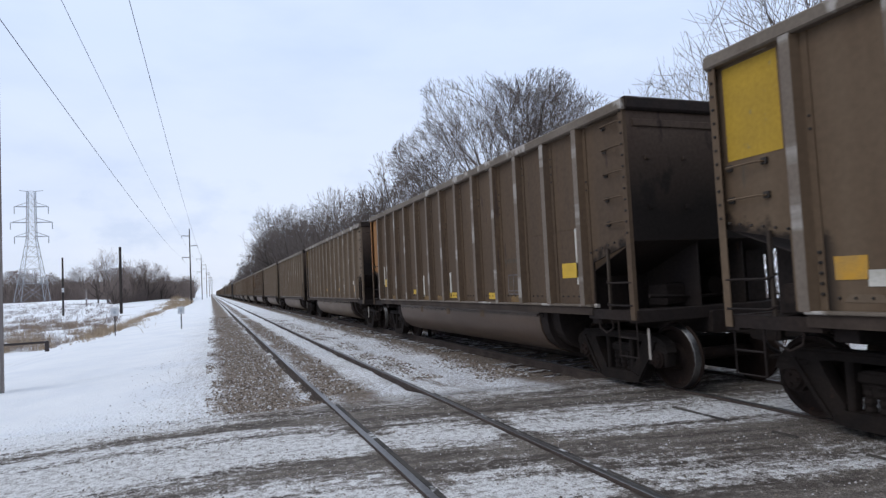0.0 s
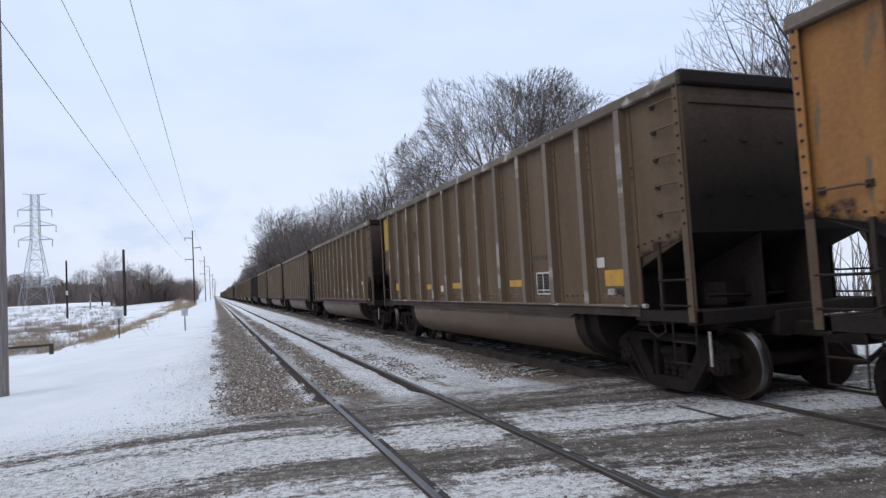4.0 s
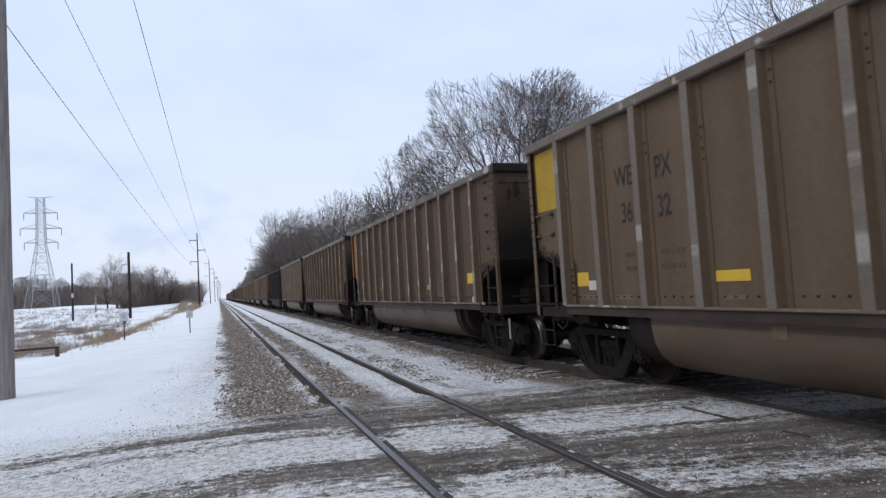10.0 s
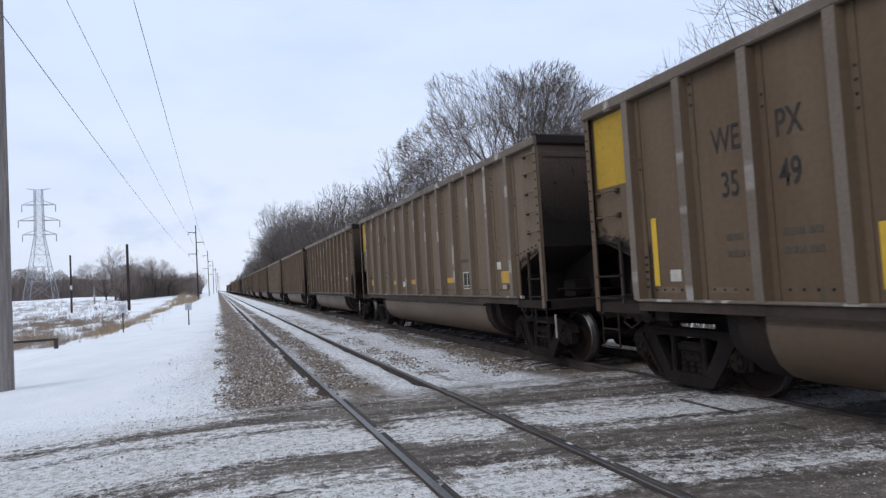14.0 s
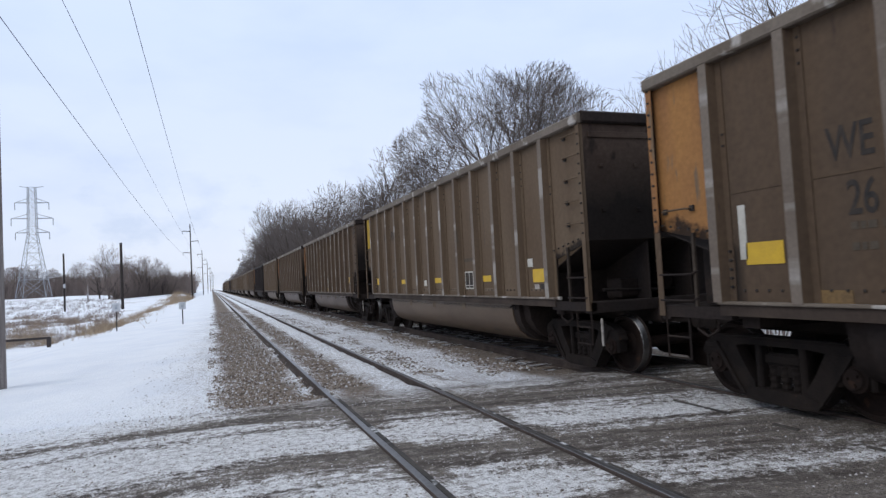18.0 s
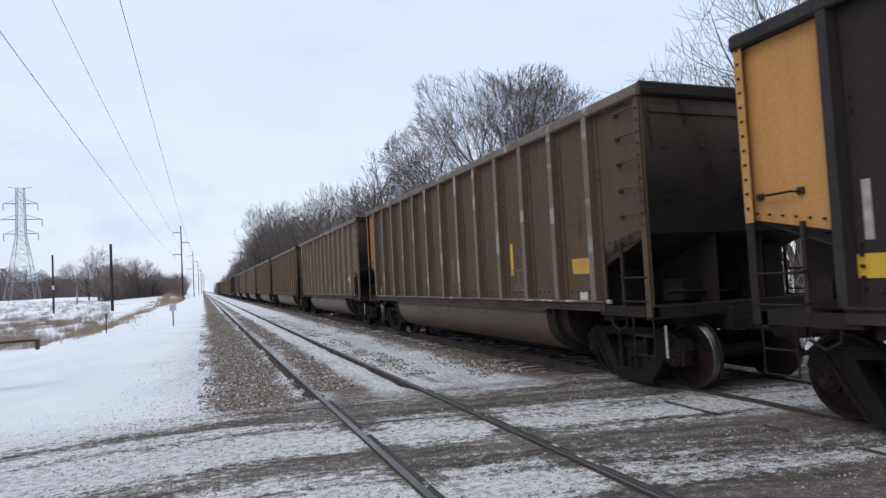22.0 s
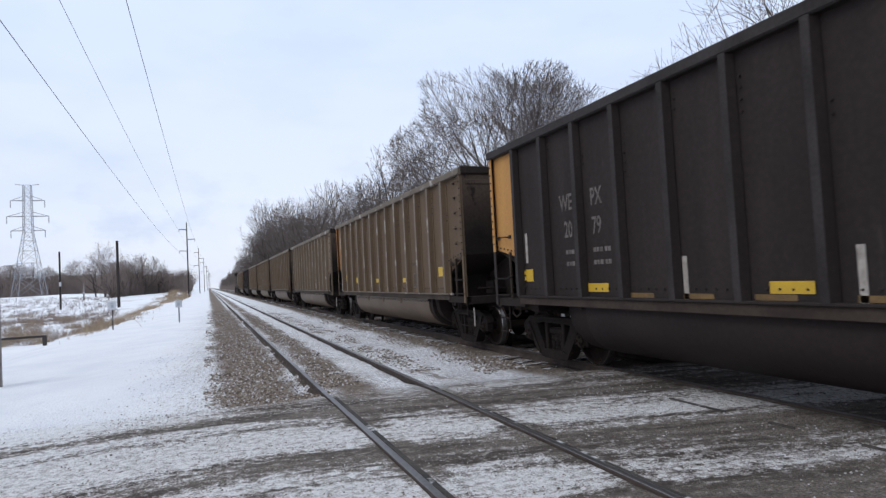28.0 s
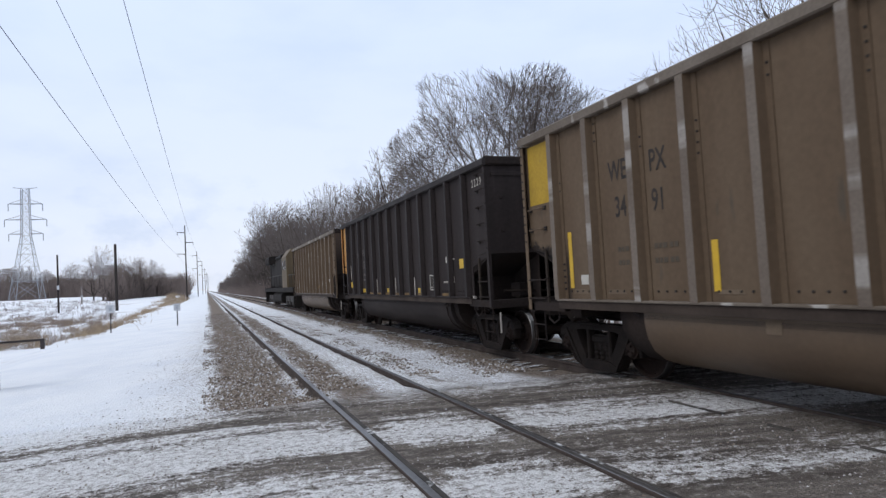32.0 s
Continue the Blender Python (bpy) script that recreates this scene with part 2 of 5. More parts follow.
TREAD = material("polished_wheel_tread", (0.17, 0.163, 0.158), 0.45, metal=1.0, dark=(0.3, 0.29, 0.28), amount=0.6, scale=3, fine=30, bump=0.05)
YELLOW = material("faded_yellow_paint", (0.39, 0.245, 0.033), 0.7, dark=(0.30, 0.19, 0.035), amount=0.6, scale=2.5, third=(0.26, 0.19, 0.07), third_at=0.68, fine=20, fine_amount=0.15, bump=0.04)
ORANGE = material("orange_paint", (0.46, 0.238, 0.078), 0.68, dark=(0.37, 0.18, 0.065), amount=0.6, scale=1.6, stretch=STREAK, third=(0.25, 0.14, 0.06), third_at=0.7, fine=20, fine_amount=0.14, bump=0.04)
DULL_ORANGE = material("dirty_orange_paint", (0.31, 0.150, 0.052), 0.72, dark=(0.22, 0.105, 0.05), amount=0.8, scale=1.6, stretch=STREAK, third=(0.16, 0.11, 0.07), third_at=0.6, fine=20, fine_amount=0.16, bump=0.04, splash=True)
REFLECT = material("yellow_reflective_tape", (0.57, 0.355, 0.026), 0.5, dark=(0.42, 0.265, 0.035), amount=0.5, scale=5, fine=60, fine_amount=0.1, bump=0.0)
REFLECT_OLD = material("orange_reflective_tape", (0.50, 0.26, 0.025), 0.55, dark=(0.30, 0.19, 0.07), amount=0.7, scale=5, fine=60, fine_amount=0.12, bump=0.0)
WHITE_TAPE = material("white_tape", (0.52, 0.495, 0.44), 0.6, dark=(0.36, 0.33, 0.28), amount=0.8, scale=4, fine=40, fine_amount=0.15, bump=0.0)
OLD_TAPE = material("brown_faded_tape", (0.20, 0.125, 0.055), 0.7, dark=(0.12, 0.08, 0.045), amount=0.8, scale=5, fine=50, bump=0.0)
FAINT = material("faint_stencil_paint", (0.072, 0.058, 0.045), 0.8, dark=(0.10, 0.08, 0.06), amount=0.8, scale=9, fine=60, bump=0.0)
INK = material("dark_stencil_paint", (0.030, 0.028, 0.027), 0.8, dark=(0.07, 0.055, 0.045), amount=0.6, scale=8, fine=60, bump=0.0)
FADED_INK = material("faded_white_stencil", (0.17, 0.15, 0.14), 0.8, dark=(0.075, 0.063, 0.058), amount=0.8, scale=8, fine=60, bump=0.0)
PALE_INK = material("pale_stencil_paint", (0.42, 0.38, 0.34), 0.8, dark=(0.22, 0.19, 0.17), amount=0.7, scale=8, fine=60, bump=0.0)
RAIL_SIDE = material("rail_web_steel", (0.075, 0.058, 0.05), 0.8, dark=(0.04, 0.03, 0.026), amount=0.8, scale=3, fine=40)
RAIL_TOP = material("rail_head_steel", (0.26, 0.255, 0.255), 0.42, metal=0.9, dark=(0.13, 0.12, 0.115), amount=0.9, scale=1.6, stretch=(1, 0.3, 1), fine=30, bump=0.02)
RUBBER = material("rubber_flangeway", (0.030, 0.027, 0.026), 0.7, dark=(0.09, 0.08, 0.07), amount=0.9, scale=1.5, third=(0.5, 0.5, 0.5), third_at=0.60, fine=30)
TIE = material("creosoted_tie_wood", (0.07, 0.052, 0.042), 0.9, dark=(0.035, 0.027, 0.023), amount=0.8, scale=3, stretch=(0.4, 3, 3), third=(0.62, 0.63, 0.66), third_at=0.50, fine=40, bump=0.4)
STONE = material("ballast_stone", (0.13, 0.105, 0.085), 0.9, dark=(0.06, 0.048, 0.042), amount=0.6, scale=9, fine=60, bump=0.3, islands=((0.10, 0.078, 0.063), (0.16, 0.126, 0.10), (0.22, 0.176, 0.142), (0.28, 0.232, 0.194), (0.37, 0.33, 0.295), (0.62, 0.62, 0.64)))
CLOD = material("dirty_snow_clod", (0.62, 0.61, 0.61), 0.9, dark=(0.40, 0.38, 0.36), amount=0.8, scale=8, fine=60, bump=0.2, islands=((0.30, 0.27, 0.245), (0.38, 0.35, 0.33), (0.45, 0.43, 0.41), (0.52, 0.51, 0.50), (0.58, 0.57, 0.57), (0.25, 0.22, 0.20)))
DIRT_CLOD = material("frozen_earth_clod", (0.11, 0.088, 0.070), 0.95, dark=(0.06, 0.048, 0.040), amount=0.8, scale=8, fine=60, bump=0.2, islands=((0.075, 0.058, 0.046), (0.11, 0.086, 0.066), (0.15, 0.122, 0.098), (0.19, 0.16, 0.135)))
SNOW_LUMP = material("snow_lump", (0.80, 0.81, 0.83), 0.9, dark=(0.62, 0.62, 0.63), amount=0.6, scale=8, fine=60, fine_amount=0.1, bump=0.2)
POLE_WOOD = material("weathered_pole_wood", (0.30, 0.265, 0.25), 0.9, dark=(0.18, 0.155, 0.145), amount=0.8, scale=3, stretch=(5, 5, 0.35), fine=50, bump=0.4)
DARK_WOOD = material("dark_pole_wood", (0.055, 0.045, 0.042), 0.9, dark=(0.03, 0.025, 0.023), amount=0.8, scale=3, stretch=(5, 5, 0.35), fine=50, bump=0.3)
GALV = material("galvanised_lattice_steel", (0.36, 0.38, 0.41), 0.6, metal=0.2, dark=(0.28, 0.30, 0.33), amount=0.6, scale=2, fine=30, bump=0.0)
WIRE = material("aluminium_conductor", (0.20, 0.21, 0.24), 0.6, metal=0.3, fine=30, bump=0.0)
BARK = material("bare_tree_bark", (0.095, 0.080, 0.071), 0.95, dark=(0.055, 0.045, 0.040), amount=0.9, scale=1.5, fine=20, bump=0.3)
TWIG = material("bare_twigs", (0.165, 0.139, 0.126), 0.95, dark=(0.110, 0.091, 0.082), amount=0.9, scale=0.8, fine=8, bump=0.0)
BRUSH = material("winter_brush", (0.245, 0.197, 0.177), 0.95, dark=(0.165, 0.132, 0.12), amount=0.9, scale=0.15, fine=3, bump=0.0)
DRY_GRASS = material("dry_winter_grass", (0.40, 0.31, 0.215), 0.95, dark=(0.26, 0.185, 0.125), amount=0.9, scale=0.6, fine=8, bump=0.0)
SIGN_WHITE = material("grey_white_sign_sheet", (0.55, 0.56, 0.58), 0.5, dark=(0.42, 0.42, 0.44), amount=0.6, scale=5, fine=40, bump=0.0)
GATE_STEEL = material("dark_gate_steel", (0.06, 0.05, 0.048), 0.7, fine=30)
LOCO_YELLOW = material("locomotive_yellow", (0.125, 0.088, 0.046), 0.65, dark=(0.06, 0.045, 0.032), amount=0.6, scale=1.2, stretch=STREAK, fine=20, fine_amount=0.15, bump=0.03)
LOCO_GREY = material("locomotive_grey", (0.022, 0.018, 0.016), 0.8, dark=(0.015, 0.013, 0.012), amount=0.6, scale=1.2, fine=20, bump=0.03)
LOCO_SILVER = material("locomotive_silver_truck", (0.07, 0.064, 0.06), 0.7, metal=0.2, dark=(0.05, 0.045, 0.042), amount=0.8, scale=3, fine=20, bump=0.1)


def ground_material():
    """Snow over gravel: a dirty, tyre-streaked crossing, bare ballast strips along the rails, clean snow elsewhere."""
    m = bpy.data.materials.new("snowy_ground")
    m.use_nodes = True
    n, l = m.node_tree.nodes, m.node_tree.links
    bs = n["Principled BSDF"]
    bs.inputs["Roughness"].default_value = 0.85
    co = n.new("ShaderNodeTexCoord")
    sep = n.new("ShaderNodeSeparateXYZ")
    l.new(co.outputs["Object"], sep.inputs[0])
    X, Y = sep.outputs["X"], sep.outputs["Y"]

    def noise_of(scale, stretch=(1, 1, 1), detail=6, rough=0.6, turn=0):
        mp = n.new("ShaderNodeMapping")
        mp.inputs["Scale"].default_value = stretch
        mp.inputs["Rotation"].default_value = (0, 0, radians(turn))
        l.new(co.outputs["Object"], mp.inputs[0])
        t = n.new("ShaderNodeTexNoise")
        t.inputs["Scale"].default_value, t.inputs["Detail"].default_value, t.inputs["Roughness"].default_value = scale, detail, rough
        l.new(mp.outputs[0], t.inputs["Vector"])
        return t.outputs["Fac"]

    def ramp(src, a, b, lo=0.0, hi=1.0):
        r = n.new("ShaderNodeMapRange")
        r.interpolation_type = "SMOOTHSTEP"
        r.inputs["From Min"].default_value, r.inputs["From Max"].default_value = a, b
        r.inputs["To Min"].default_value, r.inputs["To Max"].default_value = lo, hi
        l.new(src, r.inputs["Value"])
        return r.outputs[0]

    def calc(op, a, b):
        q = n.new("ShaderNodeMath")
        q.operation = op
        for i, s in enumerate((a, b)):
            if isinstance(s, (int, float)):
                q.inputs[i].default_value = s
            else:
                l.new(s, q.inputs[i])
        return q.outputs[0]

    def blend(fac, a, b):
        q = n.new("ShaderNodeMixRGB")
        for i, s in enumerate((fac, a, b)):
            if isinstance(s, tuple):
                q.inputs[i].default_value = (*s, 1)
            elif isinstance(s, (int, float)):
                q.inputs[i].default_value = s
            else:
                l.new(s, q.inputs[i])
        return q.outputs[0]

    def band(src, a, b, soft, wobble=0.0):
        s = calc("ADD", src, calc("MULTIPLY", calc("SUBTRACT", edge, 0.5), wobble)) if wobble else src
        return calc("MULTIPLY", ramp(s, a - soft, a + soft), ramp(s, b - soft, b + soft, 1.0, 0.0))

    edge = noise_of(0.9, detail=8, rough=0.7)
    speck = noise_of(16.0, detail=4, rough=0.75)
    grit = noise_of(55.0, detail=3, rough=0.7)
    patch = noise_of(2.4, (1, 0.35, 1), detail=8, rough=0.7)
    snow = blend(ramp(noise_of(0.5), 0.35, 0.7), (0.81, 0.82, 0.84), (0.74, 0.76, 0.80))
    stone = blend(ramp(speck, 0.35, 0.65), (0.095, 0.076, 0.062), (0.27, 0.218, 0.178))
    # litter of stones in the snow by the crossing and along the ballast
    near_bed = calc("MULTIPLY", calc("MULTIPLY", ramp(X, -2.0, 0.2), ramp(X, 2.3, 2.9, 1.0, 0.72)), ramp(Y, 80, 18))
    litter = calc("MULTIPLY", ramp(calc("ADD", calc("MULTIPLY", calc("ADD", speck, grit), 0.5), calc("ADD", calc("ADD", calc("MULTIPLY", near_bed, 0.06), ramp(X, 1.2, 1.9, 0.0, 0.040)), calc("MULTIPLY", patch, 0.14))), 0.625, 0.69), near_bed)
    base = blend(litter, snow, stone)
    # bare ballast strips
    strip_a = band(X, 0.16, 1.40, 0.2, 1.3)
    strip_b = calc("MULTIPLY", band(X, 1.86, 2.48, 0.16, 0.9), ramp(patch, 0.36, 0.48))
    strip_c = calc("MULTIPLY", band(X, 3.22, 3.9, 0.24, 1.2), ramp(patch, 0.52, 0.62))
    strip_d = calc("MULTIPLY", band(X, 5.15, 9.2, 0.2, 0.5), ramp(patch, 0.22, 0.36))
    bare = calc("MAXIMUM", calc("MAXIMUM", strip_a, strip_b), calc("MAXIMUM", strip_c, strip_d))
    bare = calc("MULTIPLY", bare, ramp(calc("ADD", speck, calc("MULTIPLY", patch, 0.35)), 0.42, 0.52))
    base = blend(bare, base, stone)
    # crossing road: wheel lanes that cross the tracks on a bend; V runs across the lanes
    bend = n.new("ShaderNodeMath")
    bend.operation = "SQRT"
    off = calc("SUBTRACT", X, 0.2)
    l.new(calc("ADD", calc("MULTIPLY", off, off), 1.0), bend.inputs[0])
    V = calc("ADD", Y, calc("MULTIPLY", bend.outputs[0], 0.24))
    along = n.new("ShaderNodeCombineXYZ")
    l.new(X, along.inputs[0])
    l.new(V, along.inputs[1])

    def lane_noise(scale, stretch, detail, rough):
        mp = n.new("ShaderNodeMapping")
        mp.inputs["Scale"].default_value = stretch
        l.new(along.outputs[0], mp.inputs[0])
        t = n.new("ShaderNodeTexNoise")
        t.inputs["Scale"].default_value, t.inputs["Detail"].default_value, t.inputs["Roughness"].default_value = scale, detail, rough
        l.new(mp.outputs[0], t.inputs["Vector"])
        return t.outputs["Fac"]

    lanes = lane_noise(1.0, (0.14, 1.0, 1), 3, 0.55)
    streak = lane_noise(1.0, (0.40, 2.9, 1), 7, 0.64)
    streak2 = lane_noise(1.0, (2.4, 11.0, 1), 6, 0.7)
    clump = noise_of(9.0, (0.8, 1.2, 1), detail=6, rough=0.75)
    dirt = blend(ramp(grit, 0.35, 0.65), (0.095, 0.080, 0.069), (0.25, 0.218, 0.19))
    dirt = blend(ramp(streak, 0.36, 0.60), (0.062, 0.051, 0.044), dirt)
    dirt = blend(ramp(clump, 0.46, 0.66), dirt, blend(ramp(speck, 0.4, 0.6), (0.13, 0.11, 0.094), (0.31, 0.28, 0.252)))
    slush = blend(ramp(calc("ADD", calc("MULTIPLY", speck, 0.6), calc("MULTIPLY", grit, 0.4)), 0.40, 0.56), (0.34, 0.32, 0.305), (0.72, 0.71, 0.705))
    # snow kept between the wheel lanes, bare dirt in them
    lane = n.new("ShaderNodeValToRGB")
    lane.color_ramp.interpolation = "EASE"
    shares = ((2.0, 0.40), (3.6, 0.25), (4.5, 0.30), (5.15, 0.72), (5.7, 0.52), (6.2, 0.40), (6.5, 0.20), (6.85, 0.48), (7.35, 0.80), (7.75, 0.60), (8.2, 0.45), (8.75, 0.20), (9.3, 0.38), (10.2, 0.46))
    lane.color_ramp.elements[0].position, lane.color_ramp.elements[1].position = shares[0][0] / 12, shares[-1][0] / 12
    lane.color_ramp.elements[0].color, lane.color_ramp.elements[1].color = (shares[0][1],) * 3 + (1,), (shares[-1][1],) * 3 + (1,)
    for place, share in shares[1:-1]:
        lane.color_ramp.elements.new(place / 12).color = (share, share, share, 1)
    l.new(calc("DIVIDE", calc("ADD", V, calc("MULTIPLY", calc("SUBTRACT", lanes, 0.5), 1.3)), 12.0), lane.inputs[0])
    mixv = 0.664
    for w, src in ((0.33, lane.outputs[0]), (0.10, lanes), (0.40, streak), (0.10, streak2), (0.28, clump), (0.30, speck), (0.14, grit)):
        mixv = calc("ADD", calc("MULTIPLY", calc("SUBTRACT", src, 0.5), w), mixv)
    clean = calc("MULTIPLY", ramp(calc("ADD", X, calc("MULTIPLY", edge, 2.0)), -3.0, 1.2, 1.0, 0.0), ramp(calc("ADD", Y, calc("MULTIPLY", clump, 1.5)), 7.6, 10.6))
    churned = calc("MULTIPLY", ramp(X, 3.4, 5.4), ramp(V, 7.2, 6.2))
    mixv = calc("SUBTRACT", mixv, calc("MULTIPLY", churned, 0.062))
    # grit kept wet beside the near rails
    by_rails = calc("MAXIMUM", band(X, 1.50, 1.93, 0.06, 0.14), band(X, 2.93, 3.36, 0.06, 0.14))
    mixv = calc("SUBTRACT", mixv, calc("MULTIPLY", by_rails, 0.05))
    mixv = calc("ADD", calc("ADD", mixv, ramp(X, 1.9, -1.8, 0.0, 0.074)), calc("MULTIPLY", clean, 0.085))
    wet = blend(ramp(grit, 0.3, 0.7), (0.22, 0.20, 0.184), (0.45, 0.42, 0.40))
    road = blend(ramp(mixv, 0.636, 0.660), dirt, wet)
    road = blend(ramp(mixv, 0.676, 0.700), road, blend(clean, slush, snow))
    far_edge = calc("ADD", Y, calc("ADD", calc("ADD", calc("MULTIPLY", edge, 1.9), calc("MULTIPLY", clump, 1.3)), calc("MULTIPLY", X, 0.10)))
    on_road = ramp(far_edge, 10.3, 12.0, 1.0, 0.0)
    col = blend(on_road, base, road)
    # dry weeds and earth showing through on the low field
    field = calc("MULTIPLY", ramp(X, -6.5, -9.0), ramp(noise_of(0.16, (1, 0.5, 1), detail=8, rough=0.7), 0.54, 0.64))
    col = blend(calc("MULTIPLY", field, 0.4), col, (0.30, 0.25, 0.20))
    l.new(col, bs.inputs["Base Color"])
    bs.inputs["Specular IOR Level"].default_value = 0.15
    b = n.new("ShaderNodeBump")
    b.inputs["Strength"].default_value, b.inputs["Distance"].default_value = 0.8, 0.07
    l.new(calc("ADD", calc("ADD", speck, calc("MULTIPLY", clump, 0.8)), calc("MULTIPLY", edge, 0.6)), b.inputs["Height"])
    l.new(b.outputs[0], bs.inputs["Normal"])
    return m


GROUND = ground_material()


# ---- mesh tools ----
def join(*pieces):
    """Puts (verts, faces) pieces into one."""
    verts, faces = [], []
    for v, f in pieces:
        k = len(verts)
        verts += v
        faces += [tuple(i + k for i in q) for q in f]
    return verts, faces


def box(x0, x1, y0, y1, z0, z1, c=0.0):
    """A box; with c, its long edges along the longest side are chamfered."""
    size = (x1 - x0, y1 - y0, z1 - z0)
    if c <= 0:
        v = [(x, y, z) for x in (x0, x1) for y in (y0, y1) for z in (z0, z1)]
        return v, [(0, 1, 3, 2), (4, 6, 7, 5), (0, 4, 5, 1), (2, 3, 7, 6), (0, 2, 6, 4), (1, 5, 7, 3)]
    a = size.index(max(size))
    (p0, p1), (q0, q1) = [((x0, x1), (y0, y1), (z0, z1))[i] for i in range(3) if i != a]
    ring = [(p0 + c, q0), (p1 - c, q0), (p1, q0 + c), (p1, q1 - c), (p1 - c, q1), (p0 + c, q1), (p0, q1 - c), (p0, q0 + c)]
    return extrude(ring, a, ((x0, x1), (y0, y1), (z0, z1))[a])


def extrude(ring, axis, ends):
    """A polygon of the two other axes, drawn out along an axis."""
    v = []
    for e in ends:
        for p, q in ring:
            c = [p, q]
            c.insert(axis, e)
            v.append(tuple(c))
    n = len(ring)
    f = [tuple(range(n - 1, -1, -1)), tuple(range(n, 2 * n))]
    f += [(i, (i + 1) % n, n + (i + 1) % n, n + i) for i in range(n)]
    return v, f


def tube(points, radii, sides=6, cap=True):
    """A round bar along points."""
    if not hasattr(radii, "__len__"):
        radii = [radii] * len(points)
    pts = [Vector(p) for p in points]
    v, f = [], []
    for i, p in enumerate(pts):
        d = (pts[min(i + 1, len(pts) - 1)] - pts[max(i - 1, 0)]).normalized()
        u = d.cross(Vector((0, 0, 1)) if abs(d.z) < 0.9 else Vector((1, 0, 0))).normalized()
        w = d.cross(u)
        for k in range(sides):
            a = 2 * math.pi * k / sides
            v.append(tuple(p + radii[i] * (math.cos(a) * u + math.sin(a) * w)))
    for i in range(len(pts) - 1):
        for k in range(sides):
            a, b = i * sides + k, i * sides + (k + 1) % sides
            f.append((a, b, b + sides, a + sides))
    if cap:
        f.append(tuple(range(sides - 1, -1, -1)))
        f.append(tuple(range((len(pts) - 1) * sides, len(pts) * sides)))
    return v, f


def lathe_x(profile, sides=28):
    """Turns (x, radius) round the x axis."""
    v, f = [], []
    for x, r in profile:
        for k in range(sides):
            a = 2 * math.pi * k / sides
            v.append((x, r * math.cos(a), r * math.sin(a)))
    for i in range(len(profile) - 1):
        for k in range(sides):
            a, b = i * sides + k, i * sides + (k + 1) % sides
            f.append((a, a + sides, b + sides, b))
    return v, f


def moved(piece, x=0.0, y=0.0, z=0.0, flip_y=False, flip_x=False):
    v, f = piece
    v = [((-p[0] if flip_x else p[0]) + x, (-p[1] if flip_y else p[1]) + y, p[2] + z) for p in v]
    if flip_x != flip_y:
        f = [tuple(reversed(q)) for q in f]
    return v, f


def mesh(name, piece, smooth=False, mats=()):
    me = bpy.data.meshes.new(name)
    me.from_pydata(piece[0], [], piece[1])
    if smooth:
        me.shade_smooth()
        me.set_sharp_from_angle(angle=radians(35))
    for m in mats or (None,):
        me.materials.append(m)
    return me


def part(name, me, material_, parent, label="", at=(0, 0, 0)):
    """Links a mesh as one part under a thing or a part; the material sits on the object, so that meshes are shared."""
    ob = new(name, me)
    ob.parent = parent
    ob.location = at
    if material_:
        ob.material_slots[0].link = "OBJECT"
        ob.material_slots[0].material = material_
    if label:
        tagged(ob, label)
    return ob


def thing(name, label, category, at=(0, 0, 0), group="", kind="", me=None, material_=None):
    ob = new(name, me)
    ob.location = at
    if me and material_:
        ob.material_slots[0].link = "OBJECT"
        ob.material_slots[0].material = material_
    return tagged(ob, label, category, group, kind)


# ---- ground ----
def step(a, b, x):
    t = max(0.0, min(1.0, (x - a) / (b - a)))
    return t * t * (3 - 2 * t)


def ground_height(x, y):
    """Level of the snow; the rail tops are at zero."""
    bed = -0.17 + 0.065 * step(1.5, 1.75, x) * step(6.0, 5.2, x) - 0.06 * math.exp(-((x - 4.7) / 0.5) ** 2)
    left = -0.20 - 0.20 * step(-0.3, -5.0, x) - 0.75 * step(-5.0, -10.0, x) * step(14, 24, y)
    right = -0.17 - 0.8 * step(9.4, 12.5, x)
    z = left if x < 0.1 else (right if x > 9.2 else bed)
    if 0.1 <= x < 0.35:
        z = left + (bed - left) * step(0.1, 0.35, x)
    road = step(10.6, 9.3, y + 0.10 * x) * step(-7.0, -4.0, y)
    z += (-0.035 - z) * road * (step(-9.0, -3.0, x) if x < 0 else step(16, 10.5, x))
    rough = 0.05 if x < -0.3 or x > 9.5 else 0.025
    z += rough * noise.noise(Vector((x * 0.5, y * 0.4, 0.3))) * (1 - 0.7 * road)
    z += 0.030 * noise.noise(Vector((x * 2.1, y * 2.1, 4.0))) * (1 - 0.75 * road)
    # the field climbs gently far off
    z += (2.3 + 0.65 * step(-20, -40, x)) * step(92, 195, y) * step(-3.5, -9.0, x)
    # banks and hollows of the low field
    z += 0.35 * step(-9, -16, x) * noise.noise(Vector((x * 0.09, y * 0.05, 9.0)))
    return z


def spaced(knots):
    out = []
    for (a, b, d) in knots:
        n = max(1, round((b - a) / d))
        out += [a + (b - a) * i / n for i in range(n)]
    return out + [knots[-1][1]]


gx = spaced([(-3000, -300, 300), (-300, -60, 16), (-60, -14, 2.2), (-14, -4, 0.5), (-4, 0, 0.16), (0, 9.6, 0.12), (9.6, 16, 0.5), (16, 60, 4), (60, 300, 30), (300, 3000, 300)])
gy = spaced([(-300, -20, 28), (-20, 3, 1.0), (3, 20, 0.14), (20, 45, 0.5), (45, 120, 2.5), (120, 400, 14), (400, 4200, 380)])
gv = [(x, y, ground_height(x, y)) for y in gy for x in gx]
nx = len(gx)
